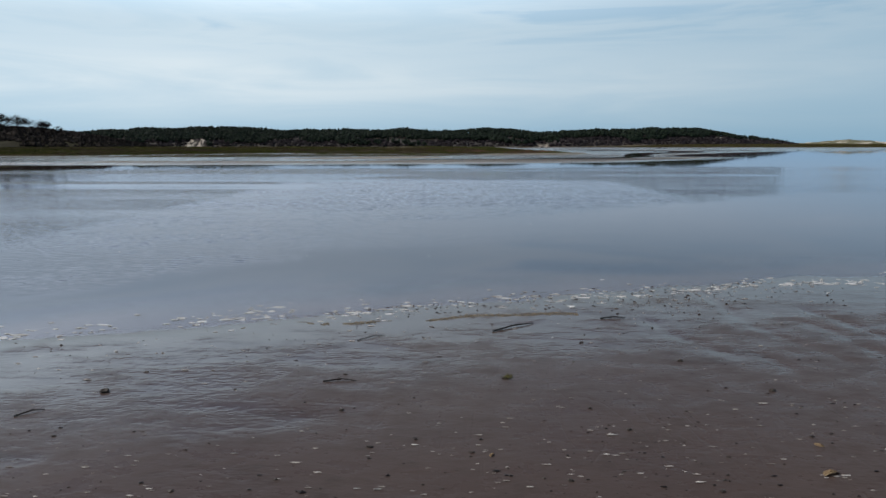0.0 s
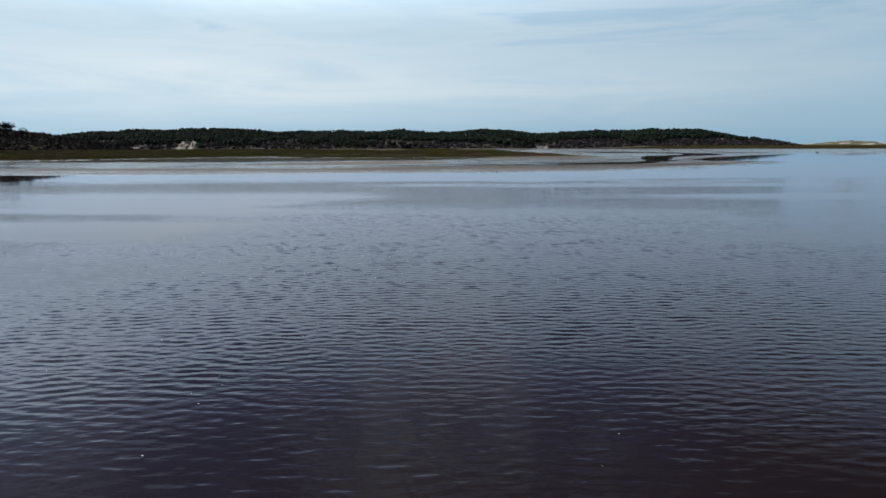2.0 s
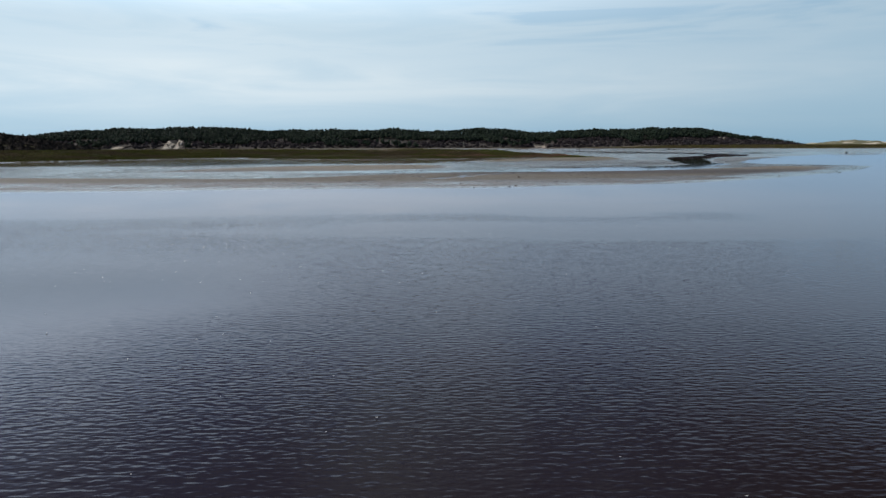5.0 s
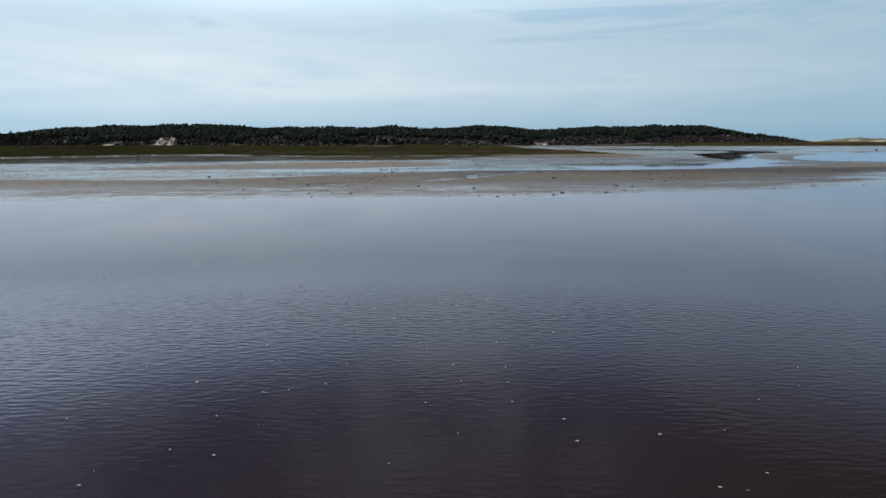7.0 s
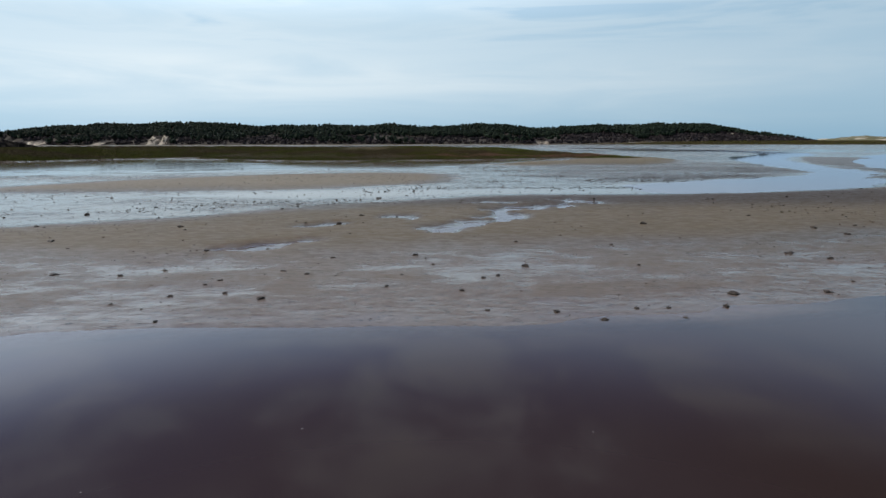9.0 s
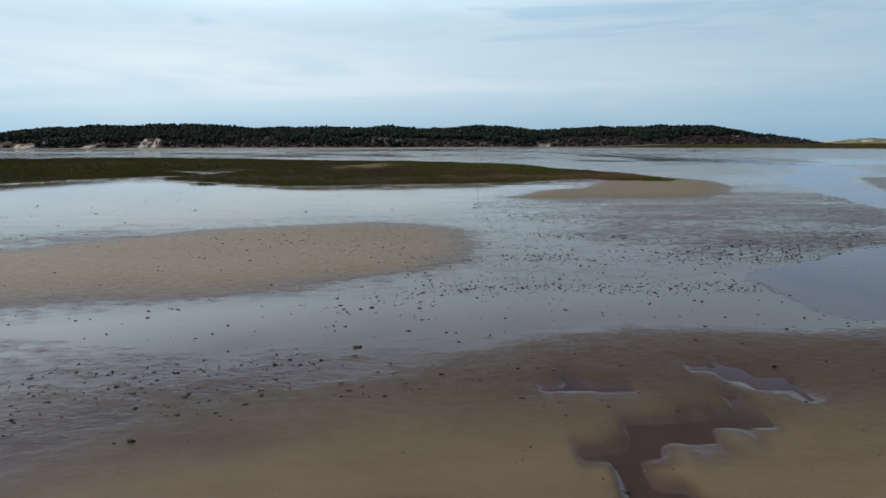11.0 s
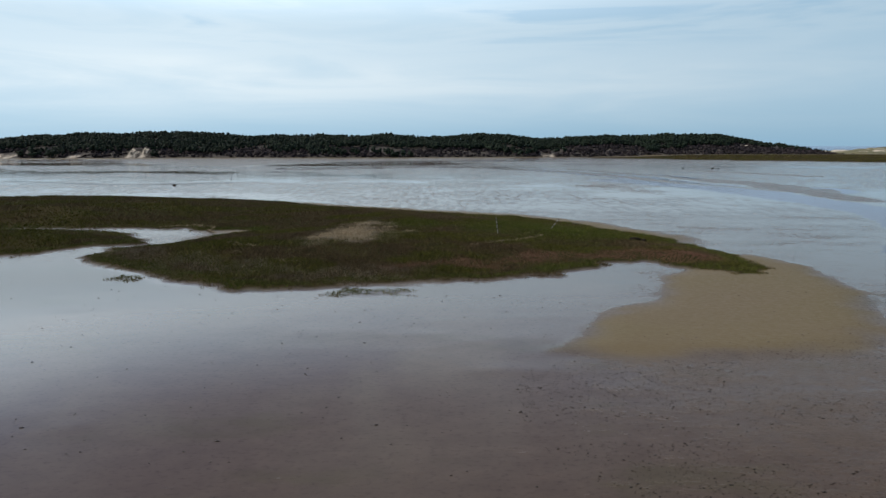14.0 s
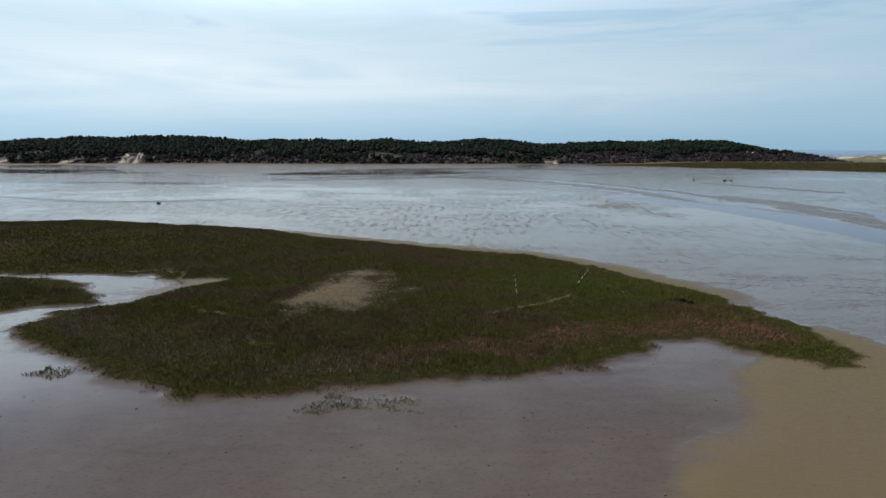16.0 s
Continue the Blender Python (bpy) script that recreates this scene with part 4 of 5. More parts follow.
def island_grass():
    chunks, rusts, pales, greens = [], [], [], []
    for n, box in ((1000000, (-130, 28, 104, 205)),):
        x, y = scattered(n, *box)
        share = np.clip(1.15 - np.hypot(x + 3, y - 128) / 62, 0.14, 1)
        thin = rng.random(n) < share
        x, y, share = x[thin], y[thin], share[thin]
        n = len(x)
        d = island_edge(x, y)
        islet = np.zeros(n)
        for poly in ISLETS:
            islet = np.maximum(islet, inside(x, y, poly) > -0.6)
            d = np.maximum(d, np.minimum(inside(x, y, poly) + 0.4, 1.2))
        fringe = 1.3 * fbm(x / 2.3, y / 1.6, 101) + 0.8 * fbm(x / 0.6, y / 0.6, 102, 2)
        keep = (d + fringe > 0.05) & (rng.random(n) < smooth(-0.2, 0.7, d + fringe) * 0.8 + 0.2)
        b = bare_patch(x, y)
        keep &= (b > 1.0) | (rng.random(n) < smooth(0.4, 1.2, b) * 0.5)
        x, y, d, share = x[keep], y[keep], d[keep], share[keep]
        z, _, _ = ground_at(x, y)
        rust = 1 - smooth(0.4, 1.5, near_line(x, y, RUST[0]) / 1.9 + 1.3 * fbm(x / 3, y / 2.2, 107))
        rust = np.maximum(rust, 0.8 * (1 - smooth(0.4, 1.4, near_line(x, y, RUST[1]) / 1.1 + 1.5 * fbm(x / 2.2, y / 1.4, 109))))
        pale = 0.75 * (1 - smooth(0.3, 1.5, near_line(x, y, STUBBLE) / 2.0 + 1.6 * fbm(x / 1.6, y / 1.1, 119)))
        pale = np.maximum(pale, 0.8 * (1 - smooth(0.1, 0.9, np.abs(d + 0.3))) * smooth(-0.1, 0.25, fbm(x / 3, y / 3, 120)))
        pale = np.maximum(pale, 0.7 * (1 - smooth(0.9, 1.5, b[keep]))) * (1 - 0.8 * islet[keep])
        fresh = np.maximum(0.75 * smooth(0.0, 0.8, d) * (1 - smooth(1.2, 3.6, d)), 0.8 * (1 - smooth(4, 13, np.hypot((x - 10) / 1.3, y - 148))))
        fresh = np.maximum(fresh, 0.6 * (1 - smooth(2, 6, np.hypot(x + 5, (y - 150) / 1.4)))) * (1 - rust)
        fresh = np.maximum(fresh, 0.8 * islet[keep])
        tall = 0.28 * (0.6 + 0.8 * (fbm(x / 3, y / 3, 105) + 0.5)) * (0.55 + 0.45 * smooth(0, 3, d)) * (1 - 0.35 * rust)
        chunks.append(blades(x, y, z, tall, 0.7, 0.013 / np.sqrt(share), 4))
        rusts.append(np.repeat(rust, 12))
        pales.append(np.repeat(pale, 12))
        greens.append(np.repeat(fresh, 12))
    v = np.concatenate(chunks)
    me = tri_mesh("marsh_grass", v, np.arange(len(v)).reshape(-1, 3))
    me.attributes.new("rust", "FLOAT", "POINT").data.foreach_set("value", np.concatenate(rusts).astype(np.float32))
    me.attributes.new("pale", "FLOAT", "POINT").data.foreach_set("value", np.concatenate(pales).astype(np.float32))
    me.attributes.new("fresh", "FLOAT", "POINT").data.foreach_set("value", np.concatenate(greens).astype(np.float32))
    me.materials.append(GRASS)
    tagged(new("marsh_grass", me), "short olive and brown salt-marsh grass with rusty patches", "grass", kind="stuff")


island_grass()


def far_marsh_grass():
    x, y = rng.uniform(40, 620, 90000), rng.uniform(300, 640, 90000)
    d = inside(x, y, FAR_MARSH) + 14 * fbm(x / 40, y / 14, 61)
    keep = (d > 0.5) & (y < hill_foot(x) - 20) & (rng.random(len(x)) < np.clip(1.3 - d / 90, 0.3, 1))
    x, y = x[keep], y[keep]
    z, _, _ = ground_at(x, y)
    v = blades(x, y, z, rng.uniform(0.35, 0.7, len(x)), 0.6, np.full(len(x), 0.16), 3)
    me = tri_mesh("far_marsh_grass", v, np.arange(len(v)).reshape(-1, 3))
    me.attributes.new("rust", "FLOAT", "POINT").data.foreach_set("value", np.zeros(len(v), np.float32))
    me.materials.append(GRASS)
    tagged(new("far_marsh_grass", me), "olive green marsh grass along the foot of the hill", "grass", kind="stuff")


far_marsh_grass()


def litter():
    """Flattened straw on the bare patch and thin lines of wrack."""
    x, y = scattered(22000, -20, -3, 134, 157)
    b = bare_patch(x, y)
    keep = (b < 1.15) & (rng.random(len(x)) < 1.1 - 0.8 * b)
    x, y = x[keep], y[keep]
    lines = [[(-37.4, 156.2), (-33.4, 157.5), (-30.7, 155.6), (-29, 151.3)], [(0.8, 137.4), (2.7, 138.4), (5.3, 140.1), (8.4, 142.9)], [(-22.8, 139), (-19.8, 137)],
             [(-16.4, 131.8), (-14.3, 130.7)]]
    for line in lines:
        for (ax, ay), (bx, by) in zip(line, line[1:]):
            k = rng.random(int(30 * np.hypot(bx - ax, by - ay)))
            x = np.concatenate([x, ax + (bx - ax) * k + rng.normal(0, 0.10, len(k)) + 0.25 * np.sin(9 * k)])
            y = np.concatenate([y, ay + (by - ay) * k + rng.normal(0, 0.10, len(k)) + 0.2 * np.cos(7 * k)])
    z, _, _ = ground_at(x, y)
    n = len(x)
    a, l = rng.normal(0.3, 0.7, n), rng.uniform(0.10, 0.32, n)
    w = rng.uniform(0.008, 0.02, n)
    up = rng.uniform(0.03, 0.16, n)
    dx, dy = np.cos(a) * l, np.sin(a) * l
    v = np.stack([np.stack([x - dx - dy * 0.05, y - dy, z + up * 0.5], -1), np.stack([x - dx * 0.9, y - dy - w * 2, z + up * 0.5 + w], -1),
                  np.stack([x + dx, y + dy, z + up], -1), np.stack([x + dx * 0.9, y + dy + w * 2, z + up + w], -1)], 1)
    f = np.array([[0, 1, 2], [1, 3, 2]])[None] + (4 * np.arange(n))[:, None, None]
    me = tri_mesh("straw_litter", v.reshape(-1, 3), f.reshape(-1, 3))
    me.materials.append(STRAW)
    tagged(new("straw_litter", me), "pale flattened straw and wrack lying on the marsh", "litter", kind="stuff")


litter()


# ---------------------------------------------------------------- stakes, peat
def tapered(bm, a, b, ra, rb, sides=7, rough=0.0):
    """A tapered rod from a to b."""
    a, b = Vector(a), Vector(b)
    q = (b - a).to_track_quat("Z", "Y")
    rings = []
    for p, r in ((a, ra), (a.lerp(b, 0.5), (ra + rb) / 2), (b, rb)):
        rings.append([bm.verts.new(p + q @ Vector((math.cos(k * 2 * math.pi / sides) * r * (1 + random.uniform(-rough, rough)),
                                                   math.sin(k * 2 * math.pi / sides) * r * (1 + random.uniform(-rough, rough)), 0))) for k in range(sides)])
    for lo, hi in zip(rings, rings[1:]):
        for k in range(sides):
            bm.faces.new((lo[k], lo[(k + 1) % sides], hi[(k + 1) % sides], hi[k]))
    bm.faces.new(rings[0][::-1])
    bm.faces.new(rings[-1])
    return bm


def height(x, y):
    z, _, _ = ground_at(np.array([float(x)]), np.array([float(y)]))
    return float(z[0])


def stake(x, y, top, label):
    base = Vector((x, y, height(x, y)))
    root = tagged(new("stake"), label, "stake", "marsh stakes")
    root.location = base
    tip = Vector(top) - base
    part("pole", tapered(bmesh.new(), -0.1 * tip.normalized(), tip, 0.042, 0.034, 8, 0.06), POST, root)
    for k in (0.28, 0.55, 0.8):
        bm = tapered(bmesh.new(), tip * k, tip * (k + 0.09), 0.046, 0.044, 8, 0.03)
        part("band", bm, STICK, root, "dark weathered band")
    return root


stake(4.0, 143.0, (3.75, 143.1, 3.0), "upright weathered white stake with dark bands in marsh grass")
stake(10.3, 147.6, (11.5, 148.2, 2.35), "leaning weathered white stake in marsh grass")


def lump(name, x, y, sx, sy, sz, mat, label, category, group="", sunk=0.25, seed=0):
    r = random.Random(seed)
    bm = bmesh.new()
    bmesh.ops.create_icosphere(bm, subdivisions=2, radius=1)
    for v in bm.verts:
        n = 1 + 0.45 * noise.noise(v.co * 1.7 + Vector((seed, 3, 1))) + 0.12 * r.uniform(-1, 1)
        v.co = Vector((v.co.x * sx * n, v.co.y * sy * n, max(v.co.z, -0.3) * sz * n))
    ob = part(name, bm, mat)
    ob.location = (x, y, height(x, y) + sz * 0.1)
    return tagged(ob, label, category, group)


lump("peat_clump", 18.6, 143.6, 0.75, 0.42, 0.32, PEAT, "dark broken peat clump on the marsh edge", "peat", seed=3)
lump("peat_clump", 19.4, 143.2, 0.36, 0.3, 0.26, PEAT, "dark broken peat clump on the marsh edge", "peat", seed=5)
for k, (x, y, s) in enumerate(((108, 352, 0.6), (118, 345, 0.9), (121, 346, 0.6), (-70, 236, 0.5), (108, 190, 0.35))):
    lump("mud_boulder", x, y, s, s * 0.8, s * 0.7, PEAT, "dark boulder standing alone on wet flats", "boulder", "boulders on the flats", seed=20 + k)

# ---------------------------------------------------------------- headland with bare trees
def headland_at(x, y):
    d = np.hypot((x + 130) / 52.0, (y - 160) / 46.0)
    return 0.0 + 7.0 * np.clip(1 - d * d, -0.3, 1) + 0.5 * fbm(x / 5, y / 5, 121) * (d < 1)


def headland():
    x, y = np.meshgrid(np.arange(-190, -74, 1.2), np.arange(108, 214, 1.2))
    me = tri_mesh("headland", np.stack([x, y, headland_at(x, y)], -1).reshape(-1, 3), grid_faces(x.shape[1], x.shape[0]), True)
    me.materials.append(HEATH)
    tagged(new("headland", me), "low grassy headland rising beside the marsh", "headland", kind="structure")
    n = 15000
    bx, by = rng.uniform(-170, -76, n), rng.uniform(118, 205, n)
    d = np.hypot((bx + 130) / 52.0, (by - 160) / 46.0)
    keep = (d < 1.0) & (fbm(bx / 9, by / 9, 123) > np.where(by < 135, 0.0, -0.5)) & (d > 0.25)
    bx, by = bx[keep], by[keep]
    r = rng.uniform(0.22, 0.6, len(bx))
    v, f = blobs(np.stack([bx, by, headland_at(bx, by) + 0.3 * r], -1), np.stack([r * 1.2, r, r * 0.9], -1), rng, 0.65, True)
    me = tri_mesh("headland_scrub", v, f)
    me.materials.append(BRUSH)
    tagged(new("headland_scrub", me), "dark leafless brush on the headland slope", "scrub", kind="stuff")


headland()


def bare_tree(x, y, high, lean, seed):
    """A wind-bent leafless tree: tapered trunk and limbs that fork down to thin twigs."""
    r = random.Random(seed)
    base = Vector((x, y, float(headland_at(np.array([x]), np.array([y]))[0]) - 0.15))
    root = tagged(new("bare_tree"), "leafless dark tree bent by the wind on the headland", "tree", "trees on the headland")
    root.location = base
    trunk, crown = bmesh.new(), bmesh.new()

    def grow(bm, start, way, length, radius, depth):
        way = (way + Vector((lean * 0.16, 0, 0.05))).normalized()
        end = start + way * length
        tapered(bm, start, end, radius, radius * 0.66, 5 if depth < 2 else 3)
        if depth == 6:
            return
        for _ in range(3 if depth < 5 or r.random() < 0.6 else 2):
            out = Vector((r.uniform(-1, 1) + lean * 0.35, r.uniform(-1, 1), r.uniform(-0.35, 0.6))) * 1.05
            grow(crown, end.lerp(start, r.uniform(0, 0.25)), way + out, length * r.uniform(0.78, 0.98), max(radius * 0.6, 0.011), depth + 1)

    grow(trunk, Vector((0, 0, 0)), Vector((lean * 0.3, r.uniform(-0.2, 0.2), 1)), high * 0.16, high * 0.03, 0)
    part("trunk", trunk, BARK, root)
    part("crown", crown, BARK, root, "bare twiggy crown")


for k, (x, y, high, lean) in enumerate(((-111.5, 151, 5.0, 0.25), (-107.4, 150, 5.6, 0.3), (-104.4, 151, 5.4, 0.5), (-101.6, 150, 4.8, 0.7), (-115, 154, 5.4, 0.3), (-99.0, 152, 3.8, 0.8), (-109.5, 152.5, 5.2, 0.4), (-103.0, 152, 5.0, 0.6), (-113.2, 151.5, 5.4, 0.3))):
    bare_tree(x, y, high, lean, 40 + k)


# ---------------------------------------------------------------- shells, stones and sticks on the flats
def clump_mesh(seed):
    """A small knot of shells grown together: one angular lump with deep creases and a flat base."""
    bm = bmesh.new()
    bmesh.ops.create_icosphere(bm, subdivisions=2, radius=1)
    r = random.Random(seed)
    for v in bm.verts:
        n = 1 + 0.9 * noise.noise(v.co * 1.6 + Vector((seed * 3.1, 0, 2))) + 0.35 * noise.noise(v.co * 4 + Vector((seed, 5, 1))) + r.uniform(-0.12, 0.12)
        v.co = Vector((v.co.x * n * 1.15, v.co.y * n * 0.85, max(v.co.z * n * 0.7, -0.15)))
    me = bpy.data.meshes.new("shell_clump")
    bm.to_mesh(me)
    bm.free()
    me.materials.append(SHELL)
    return me


CLUMPS = [clump_mesh(s) for s in range(6)]


def shell_clump(x, y, size, k):
    ob = new("shell_clump", CLUMPS[k % 6])
    ob.matrix_world = pose(x, y, max(height(x, y), -0.02), 0, 0, (k * 77) % 360) @ Matrix.Diagonal((size, size, size * 0.8, 1))
    return tagged(ob, "dark clump of shells lying on wet mud", "shells", "shell clumps on the flats")


KNOWN = [(-7.38, 60.21, 0.063), (-6.19, 60.12, 0.04), (-5.61, 60.53, 0.04), (-4.72, 58.72, 0.042), (-3.96, 58.89, 0.041), (-3.31, 58.52, 0.054), (-2.99, 60.11, 0.045), (-4.96, 56.67, 0.042), (-4.34, 57.45, 0.036), (-3.08, 68.03, 0.078), (4.76, 66.03, 0.087), (3.69, 58.76, 0.068), (5.18, 58.86, 0.055), (6.35, 61.97, 0.071), (6.83, 61.38, 0.058), (2.92, 60.75, 0.039), (0.87, 60.86, 0.066), (0.03, 59.88, 0.043), (-0.37, 58.95, 0.039), (-0.05, 57.94, 0.028), (2.51, 57.58, 0.043), (1.43, 57.53, 0.048), (3.29, 58.13, 0.047), (-1.2, 61.87, 0.051), (-0.84, 61.02, 0.038), (-5.54, 62.27, 0.068), (-7.51, 65.65, 0.073), (-11.98, 69.08, 0.094), (-11.5, 65.98, 0.066), (-9.48, 63.41, 0.069), (-3.55, 66.75, 0.058), (-3.24, 74.6, 0.084), (-6.08, 70.38, 0.072), (6.45, 62.03, 0.06), (8.9, 65.28, 0.077), (9.15, 64.34, 0.074),
         (-10.4, 88.9, 0.043), (6.6, 87.9, 0.05), (-1.7, 84.9, 0.043), (2.0, 90.2, 0.037), (0.8, 98.1, 0.037), (-12.6, 118.5, 0.05), (-12.5, 119.3, 0.043), (-12.7, 117.7, 0.043)]
for k, (x, y, s) in enumerate(KNOWN):
    shell_clump(x, y, s, k)
pick = random.Random(11)
placed = 0
while placed < 230:
    x, y = pick.uniform(-16, 20), pick.uniform(57.5, 92)
    z, dry, turf = ground_at(np.array([x]), np.array([y]))
    if z[0] < -0.01 or pick.random() < 0.75 * float(dry[0]):
        continue
    shell_clump(x, y, pick.choice((0.016, 0.02, 0.024, 0.03, 0.04)), placed)
    placed += 1


def shell_stuff(name, n, boxes, mat, label, sizes, dry_limit, seed):
    r = np.random.default_rng(seed)
    x, y = [], []
    for share, x0, x1, y0, y1 in boxes:
        m = int(n * share)
        x.append(r.uniform(x0, x1, m)), y.append(r.uniform(y0, y1, m))
    x, y = np.concatenate(x), np.concatenate(y)
    z, dry, turf = ground_at(x, y)
    dense = smooth(-0.15, 0.25, fbm(x / 6, y / 2.5, 131)) * 0.9 + 0.1
    keep = (z > -0.003) & (turf < 0.1) & (r.random(len(x)) < dense) & (r.random(len(x)) > dry * dry_limit)
    x, y, z = x[keep], y[keep], np.maximum(z[keep], 0)
    s = r.uniform(*sizes, len(x)) * r.choice([0.6, 1.0, 1.5], len(x), p=[0.5, 0.4, 0.1]) * (0.45 + 0.55 * smooth(60, 76, y)) ** (y > 20)
    v, f = blobs(np.stack([x, y, z + s * 0.2], -1), np.stack([s * (2.0 if mat is PALE else 1.3), s * (0.45 if mat is PALE else 0.7), s * (0.25 if mat is PALE else 0.4)], -1), r, 0.5, True)
    me = tri_mesh(name, v, f)
    me.materials.append(mat)
    tagged(new(name, me), label, "mud clods" if mat is CLOD else "shells", kind="stuff")


shell_stuff("scattered_shells", 15000, ((0.75, -30, 34, 59, 95), (0.18, -45, 55, 95, 126), (0.07, -80, 90, 100, 170)), SHELL,
            "small dark shells strewn over the mud flats", (0.022, 0.05), 0.6, 141)
shell_stuff("mud_clods", 80000, ((0.5, 1, 42, 79, 112), (0.07, -20, 16, 57.5, 63), (0.25, -30, 14, 63, 92), (0.18, 10, 90, 106, 170)), CLOD,
            "small dark mud clods and weed scraps on the flats", (0.012, 0.032), 0.85, 147)
shell_stuff("snails", 11000, ((1.0, -6, 8, -1, 7.5),), SHELL, "tiny dark snails strewn on the wet beach", (0.006, 0.013), 0.0, 143)
# shell fragments, with more small white flecks added over the near beach
shell_stuff("shell_bits", 15000, ((0.75, -6, 8, -1, 7.5), (0.25, -20, 20, 57, 95)), PALE, "white shell fragments and other small white flecks on wet sand", (0.006, 0.013), 0.0, 145)


# near beach: things that can be told apart
def drift_stick(x0, y0, x1, y1, thick, label):
    bm = bmesh.new()
    a, b = Vector((x0, y0, height(x0, y0) + thick)), Vector((x1, y1, height(x1, y1) + thick))
    a.z, b.z = max(a.z, 0.01), max(b.z, 0.01)
    mid = a.lerp(b, 0.55) + Vector((0.0, 0.02, 0.008))
    tapered(bm, a - mid, Vector((0, 0, 0)), thick, thick * 0.9, 7, 0.2)
    tapered(bm, Vector((0, 0, 0)), b - mid, thick * 0.9, thick * 0.5, 7, 0.2)
    tapered(bm, (a - mid) * 0.3, (a - mid) * 0.3 + Vector((0.03, 0.035, 0.012)), thick * 0.5, thick * 0.25, 5)
    ob = part("driftwood_stick", bm, STICK)
    ob.location = mid
    tagged(ob, label, "stick", "sticks on the beach")


drift_stick(0.39, 5.33, 0.80, 5.6, 0.008, "thin black driftwood stick on wet sand")
drift_stick(1.48, 5.74, 1.73, 5.76, 0.007, "short black driftwood stick on wet sand")
drift_stick(-0.92, 4.08, -0.68, 4.09, 0.005, "short dark twig on wet sand")
drift_stick(-0.82, 5.05, -0.60, 5.22, 0.004, "thin dark twig on wet sand")
drift_stick(-2.75, 3.5, -2.62, 3.6, 0.005, "short dark twig on wet sand")
for k, (x, y, s) in enumerate(((-2.4, 3.9, 0.045), (1.8, 4.5, 0.03), (-0.7, 3.6, 0.022), (2.2, 3.9, 0.03), (2.52, 5.9, 0.02), (-4.0, 4.75, 0.04), (1.05, 3.3, 0.02), (0.6, 2.75, 0.02), (-0.45, 3.1, 0.02))):
    ob = lump("beach_stone", x, y, s * 0.8, s * 0.6, s * 0.5, SHELL, "dark wet stone crusted with shells on sand", "stone", "stones on the beach", seed=60 + k)


def clam_shell(x, y, s, turn, label):
    """A domed fan shell with ribs."""
    bm = bmesh.new()
    rings = []
    for i in range(7):
        row = []
        for j in range(13):
            a = math.pi * (j / 12) * 0.9 + 0.05 * math.pi
            d = i / 6
            rib = 1 + 0.04 * (j % 2)
            row.append(bm.verts.new((math.cos(a) * d * s * rib, math.sin(a) * d * s * 0.9 * rib, s * 0.42 * math.sin(math.pi * (0.25 + 0.75 * d)) * (0.55 + 0.45 * math.sin(a)))))
        rings.append(row)
    for lo, hi in zip(rings, rings[1:]):
        for k in range(12):
            bm.faces.new((lo[k], lo[k + 1], hi[k + 1], hi[k]))
    bmesh.ops.solidify(bm, geom=bm.faces[:], thickness=0.003)
    ob = part("clam_shell", bm, TAN)
    ob.matrix_world = pose(x, y, height(x, y) + 0.002, 0, 0, turn)
    tagged(ob, label, "shell", "shells on the beach")


clam_shell(1.93, 2.8, 0.05, 20, "pale tan clam shell lying on wet sand")
clam_shell(2.05, 3.12, 0.028, 140, "small pale clam shell lying on wet sand")
clam_shell(0.23, 3.0, 0.022, 60, "small pale clam shell lying on wet sand")


def weed_tuft(x, y, s):
    r = np.random.default_rng(9)
    n = 60
    a, l = r.uniform(0, 2 * np.pi, n), r.uniform(0.3, 1.0, n) * s
    b = np.stack([r.normal(0, s * 0.25, n), r.normal(0, s * 0.2, n), r.uniform(0, s * 0.2, n)], -1)
    t = b + np.stack([np.cos(a) * l, np.sin(a) * l, r.uniform(-0.1, 0.25, n) * s], -1)
    t[:, 2] = np.maximum(t[:, 2], 0.002)
    w = np.stack([-np.sin(a), np.cos(a), 0.3 + 0 * a], -1) * s * 0.06
    v = np.stack([b - w, b + w, t + w * 0.6, t - w * 0.6], 1).reshape(-1, 3)
    f = (np.array([[0, 1, 2], [0, 2, 3]])[None] + (4 * np.arange(n))[:, None, None]).reshape(-1, 3)
    me = tri_mesh("seaweed_tuft", v, f)
    me.materials.append(WEED)
    ob = tagged(new("seaweed_tuft", me), "small olive seaweed tuft on wet sand", "seaweed")
    ob.location = (x, y, height(x, y))


weed_tuft(0.41, 4.15, 0.05)


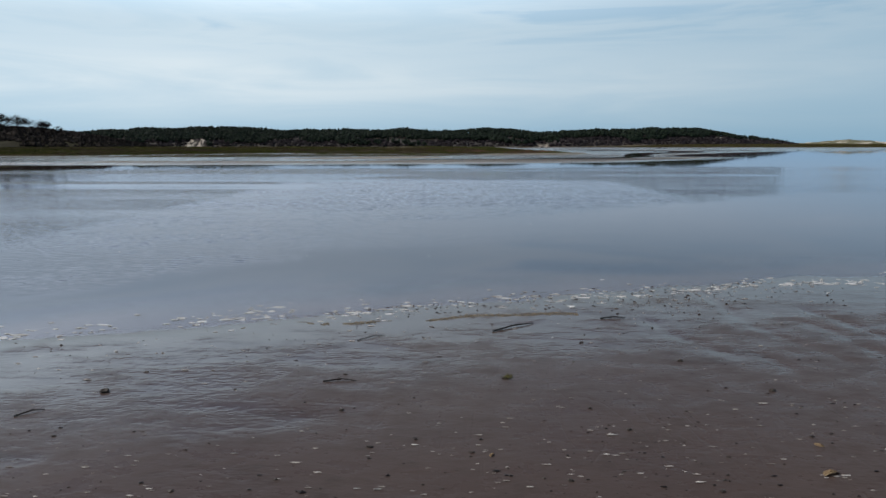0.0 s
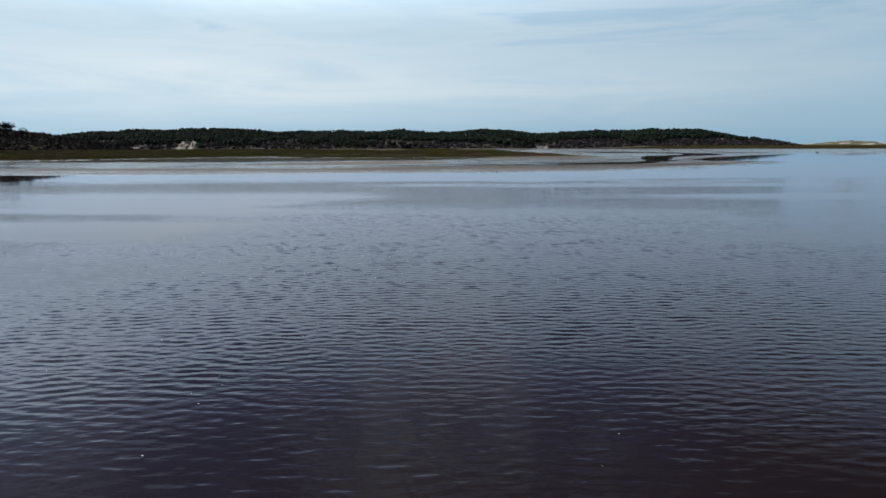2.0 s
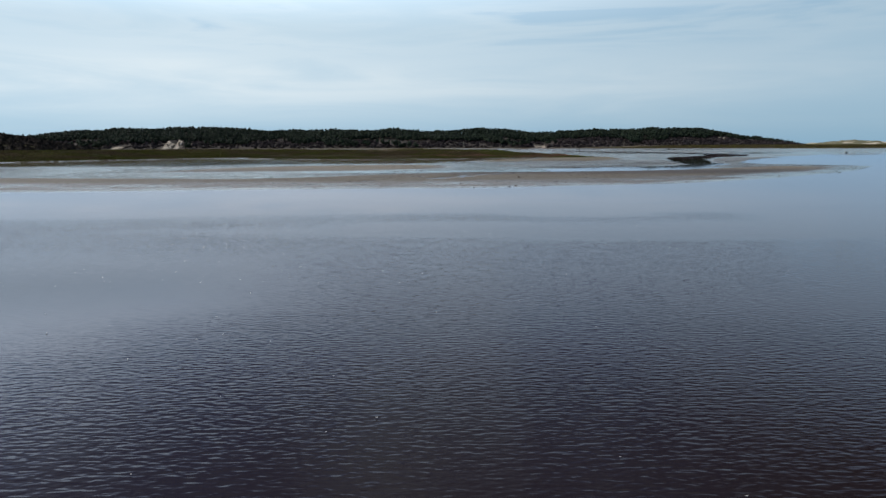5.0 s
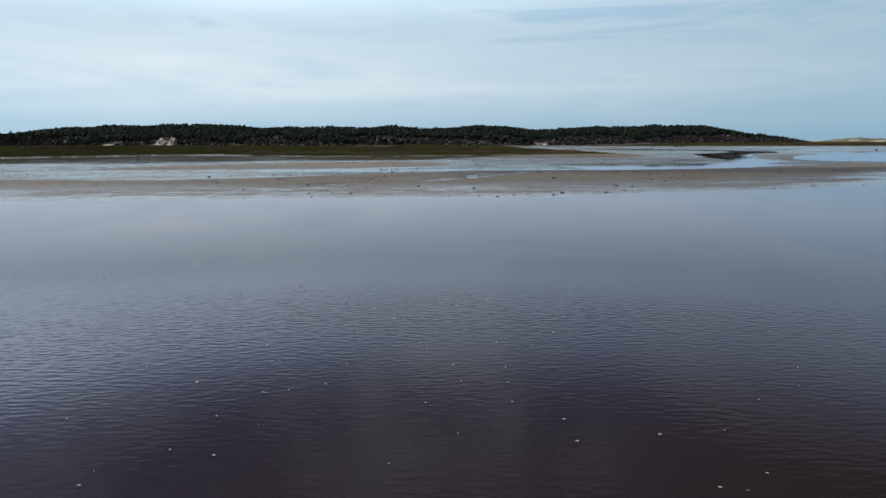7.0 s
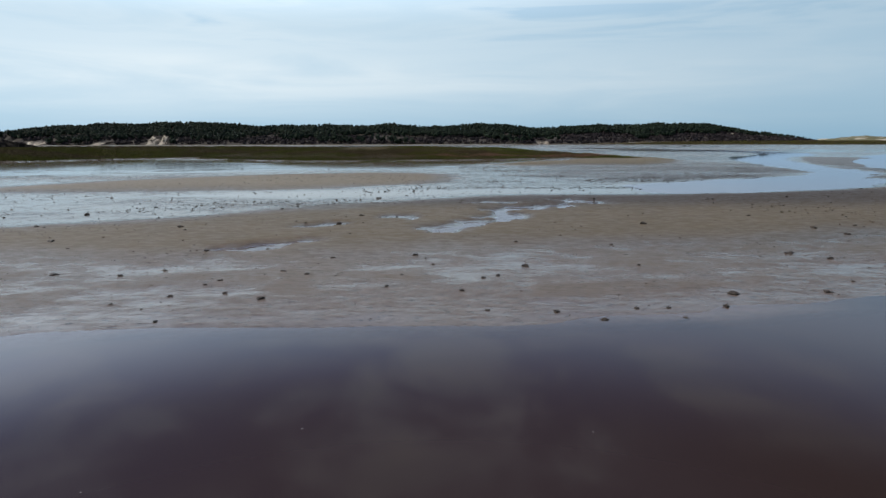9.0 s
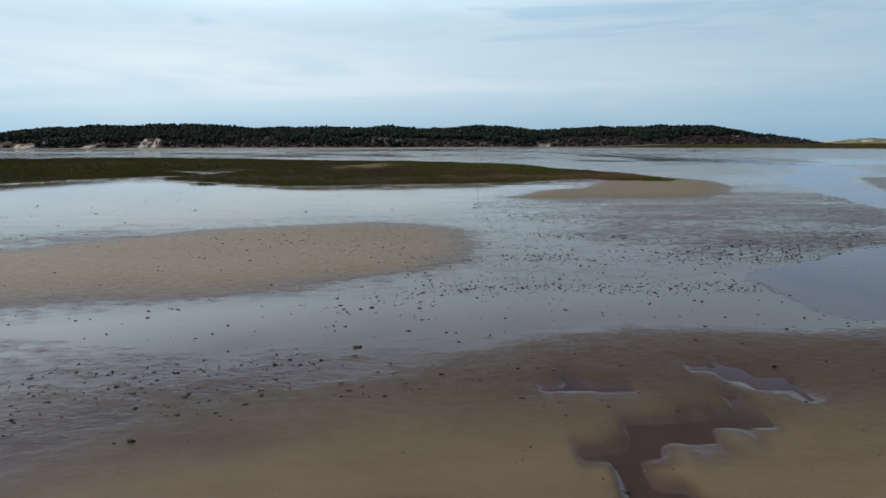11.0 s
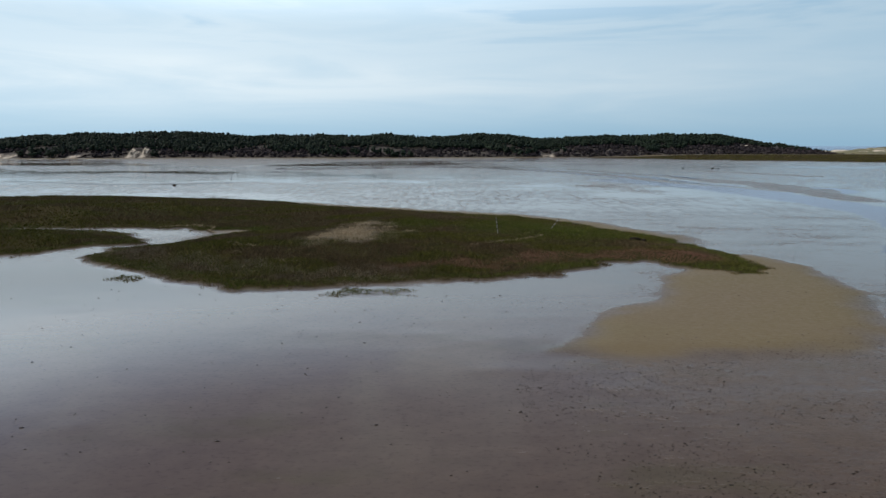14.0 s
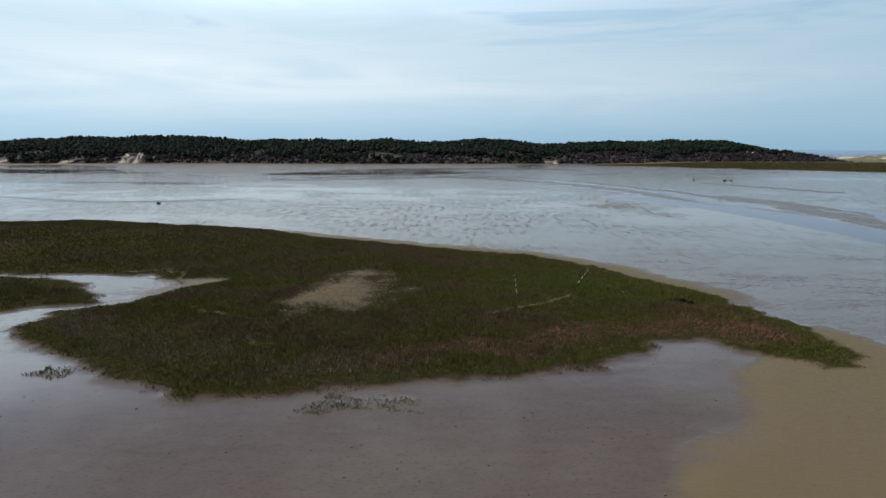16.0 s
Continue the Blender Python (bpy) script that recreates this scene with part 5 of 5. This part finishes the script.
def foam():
    """Flat uneven flecks of foam along the water's edge, and a few drifting bubbles. A further patch of flecks imitates
    sun glints.
    """
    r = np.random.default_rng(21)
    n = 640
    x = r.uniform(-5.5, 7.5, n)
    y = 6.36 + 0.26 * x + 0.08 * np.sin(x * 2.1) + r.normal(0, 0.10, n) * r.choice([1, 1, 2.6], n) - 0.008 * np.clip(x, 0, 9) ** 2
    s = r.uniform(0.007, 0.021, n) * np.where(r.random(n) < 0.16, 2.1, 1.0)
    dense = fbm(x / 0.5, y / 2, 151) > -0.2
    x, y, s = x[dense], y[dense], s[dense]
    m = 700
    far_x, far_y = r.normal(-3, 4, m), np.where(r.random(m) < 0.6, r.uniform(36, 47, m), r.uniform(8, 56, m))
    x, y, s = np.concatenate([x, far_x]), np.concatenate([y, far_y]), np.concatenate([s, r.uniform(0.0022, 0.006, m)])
    glint_x, glint_y = r.uniform(-5.5, -0.6, 75), r.uniform(20.2, 23.2, 75)      # sun glints on the channel, imitated by white flecks
    x, y, s = np.concatenate([x, glint_x]), np.concatenate([y, glint_y]), np.concatenate([s, r.uniform(0.004, 0.010, 75)])
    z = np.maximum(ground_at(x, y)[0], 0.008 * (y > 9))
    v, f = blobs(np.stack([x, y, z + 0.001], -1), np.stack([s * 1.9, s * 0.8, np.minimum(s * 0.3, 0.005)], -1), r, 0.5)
    me = tri_mesh("foam_and_glints", v, f)
    me.materials.append(FOAM_GLINT)
    tagged(new("foam_and_glints", me), "white foam flecks along the water's edge, and sun glints made as flecks", "foam", kind="stuff")


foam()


def scum_line():
    """A thin broken line of tan foam scum left along the beach."""
    r = np.random.default_rng(31)
    n = 4200
    x = r.uniform(-2.0, 1.3, n)
    y = 5.80 + 0.13 * x - 0.02 * x * x + 0.05 * np.sin(2.7 * x) + 0.03 * np.sin(7.1 * x) + r.normal(0, 0.028, n)
    keep = fbm(x / 0.35, y / 0.2, 161) > -0.08
    x, y = x[keep], y[keep]
    s = r.uniform(0.0018, 0.0055, len(x))
    z = np.maximum(ground_at(x, y)[0], 0)
    v, f = blobs(np.stack([x, y, z + 0.001], -1), np.stack([s * 1.7, s, s * 0.45], -1), r, 0.5, True)
    me = tri_mesh("foam_scum", v, f)
    me.materials.append(SCUM)
    tagged(new("foam_scum", me), "thin tan line of foam scum on wet sand", "foam", kind="stuff")


scum_line()
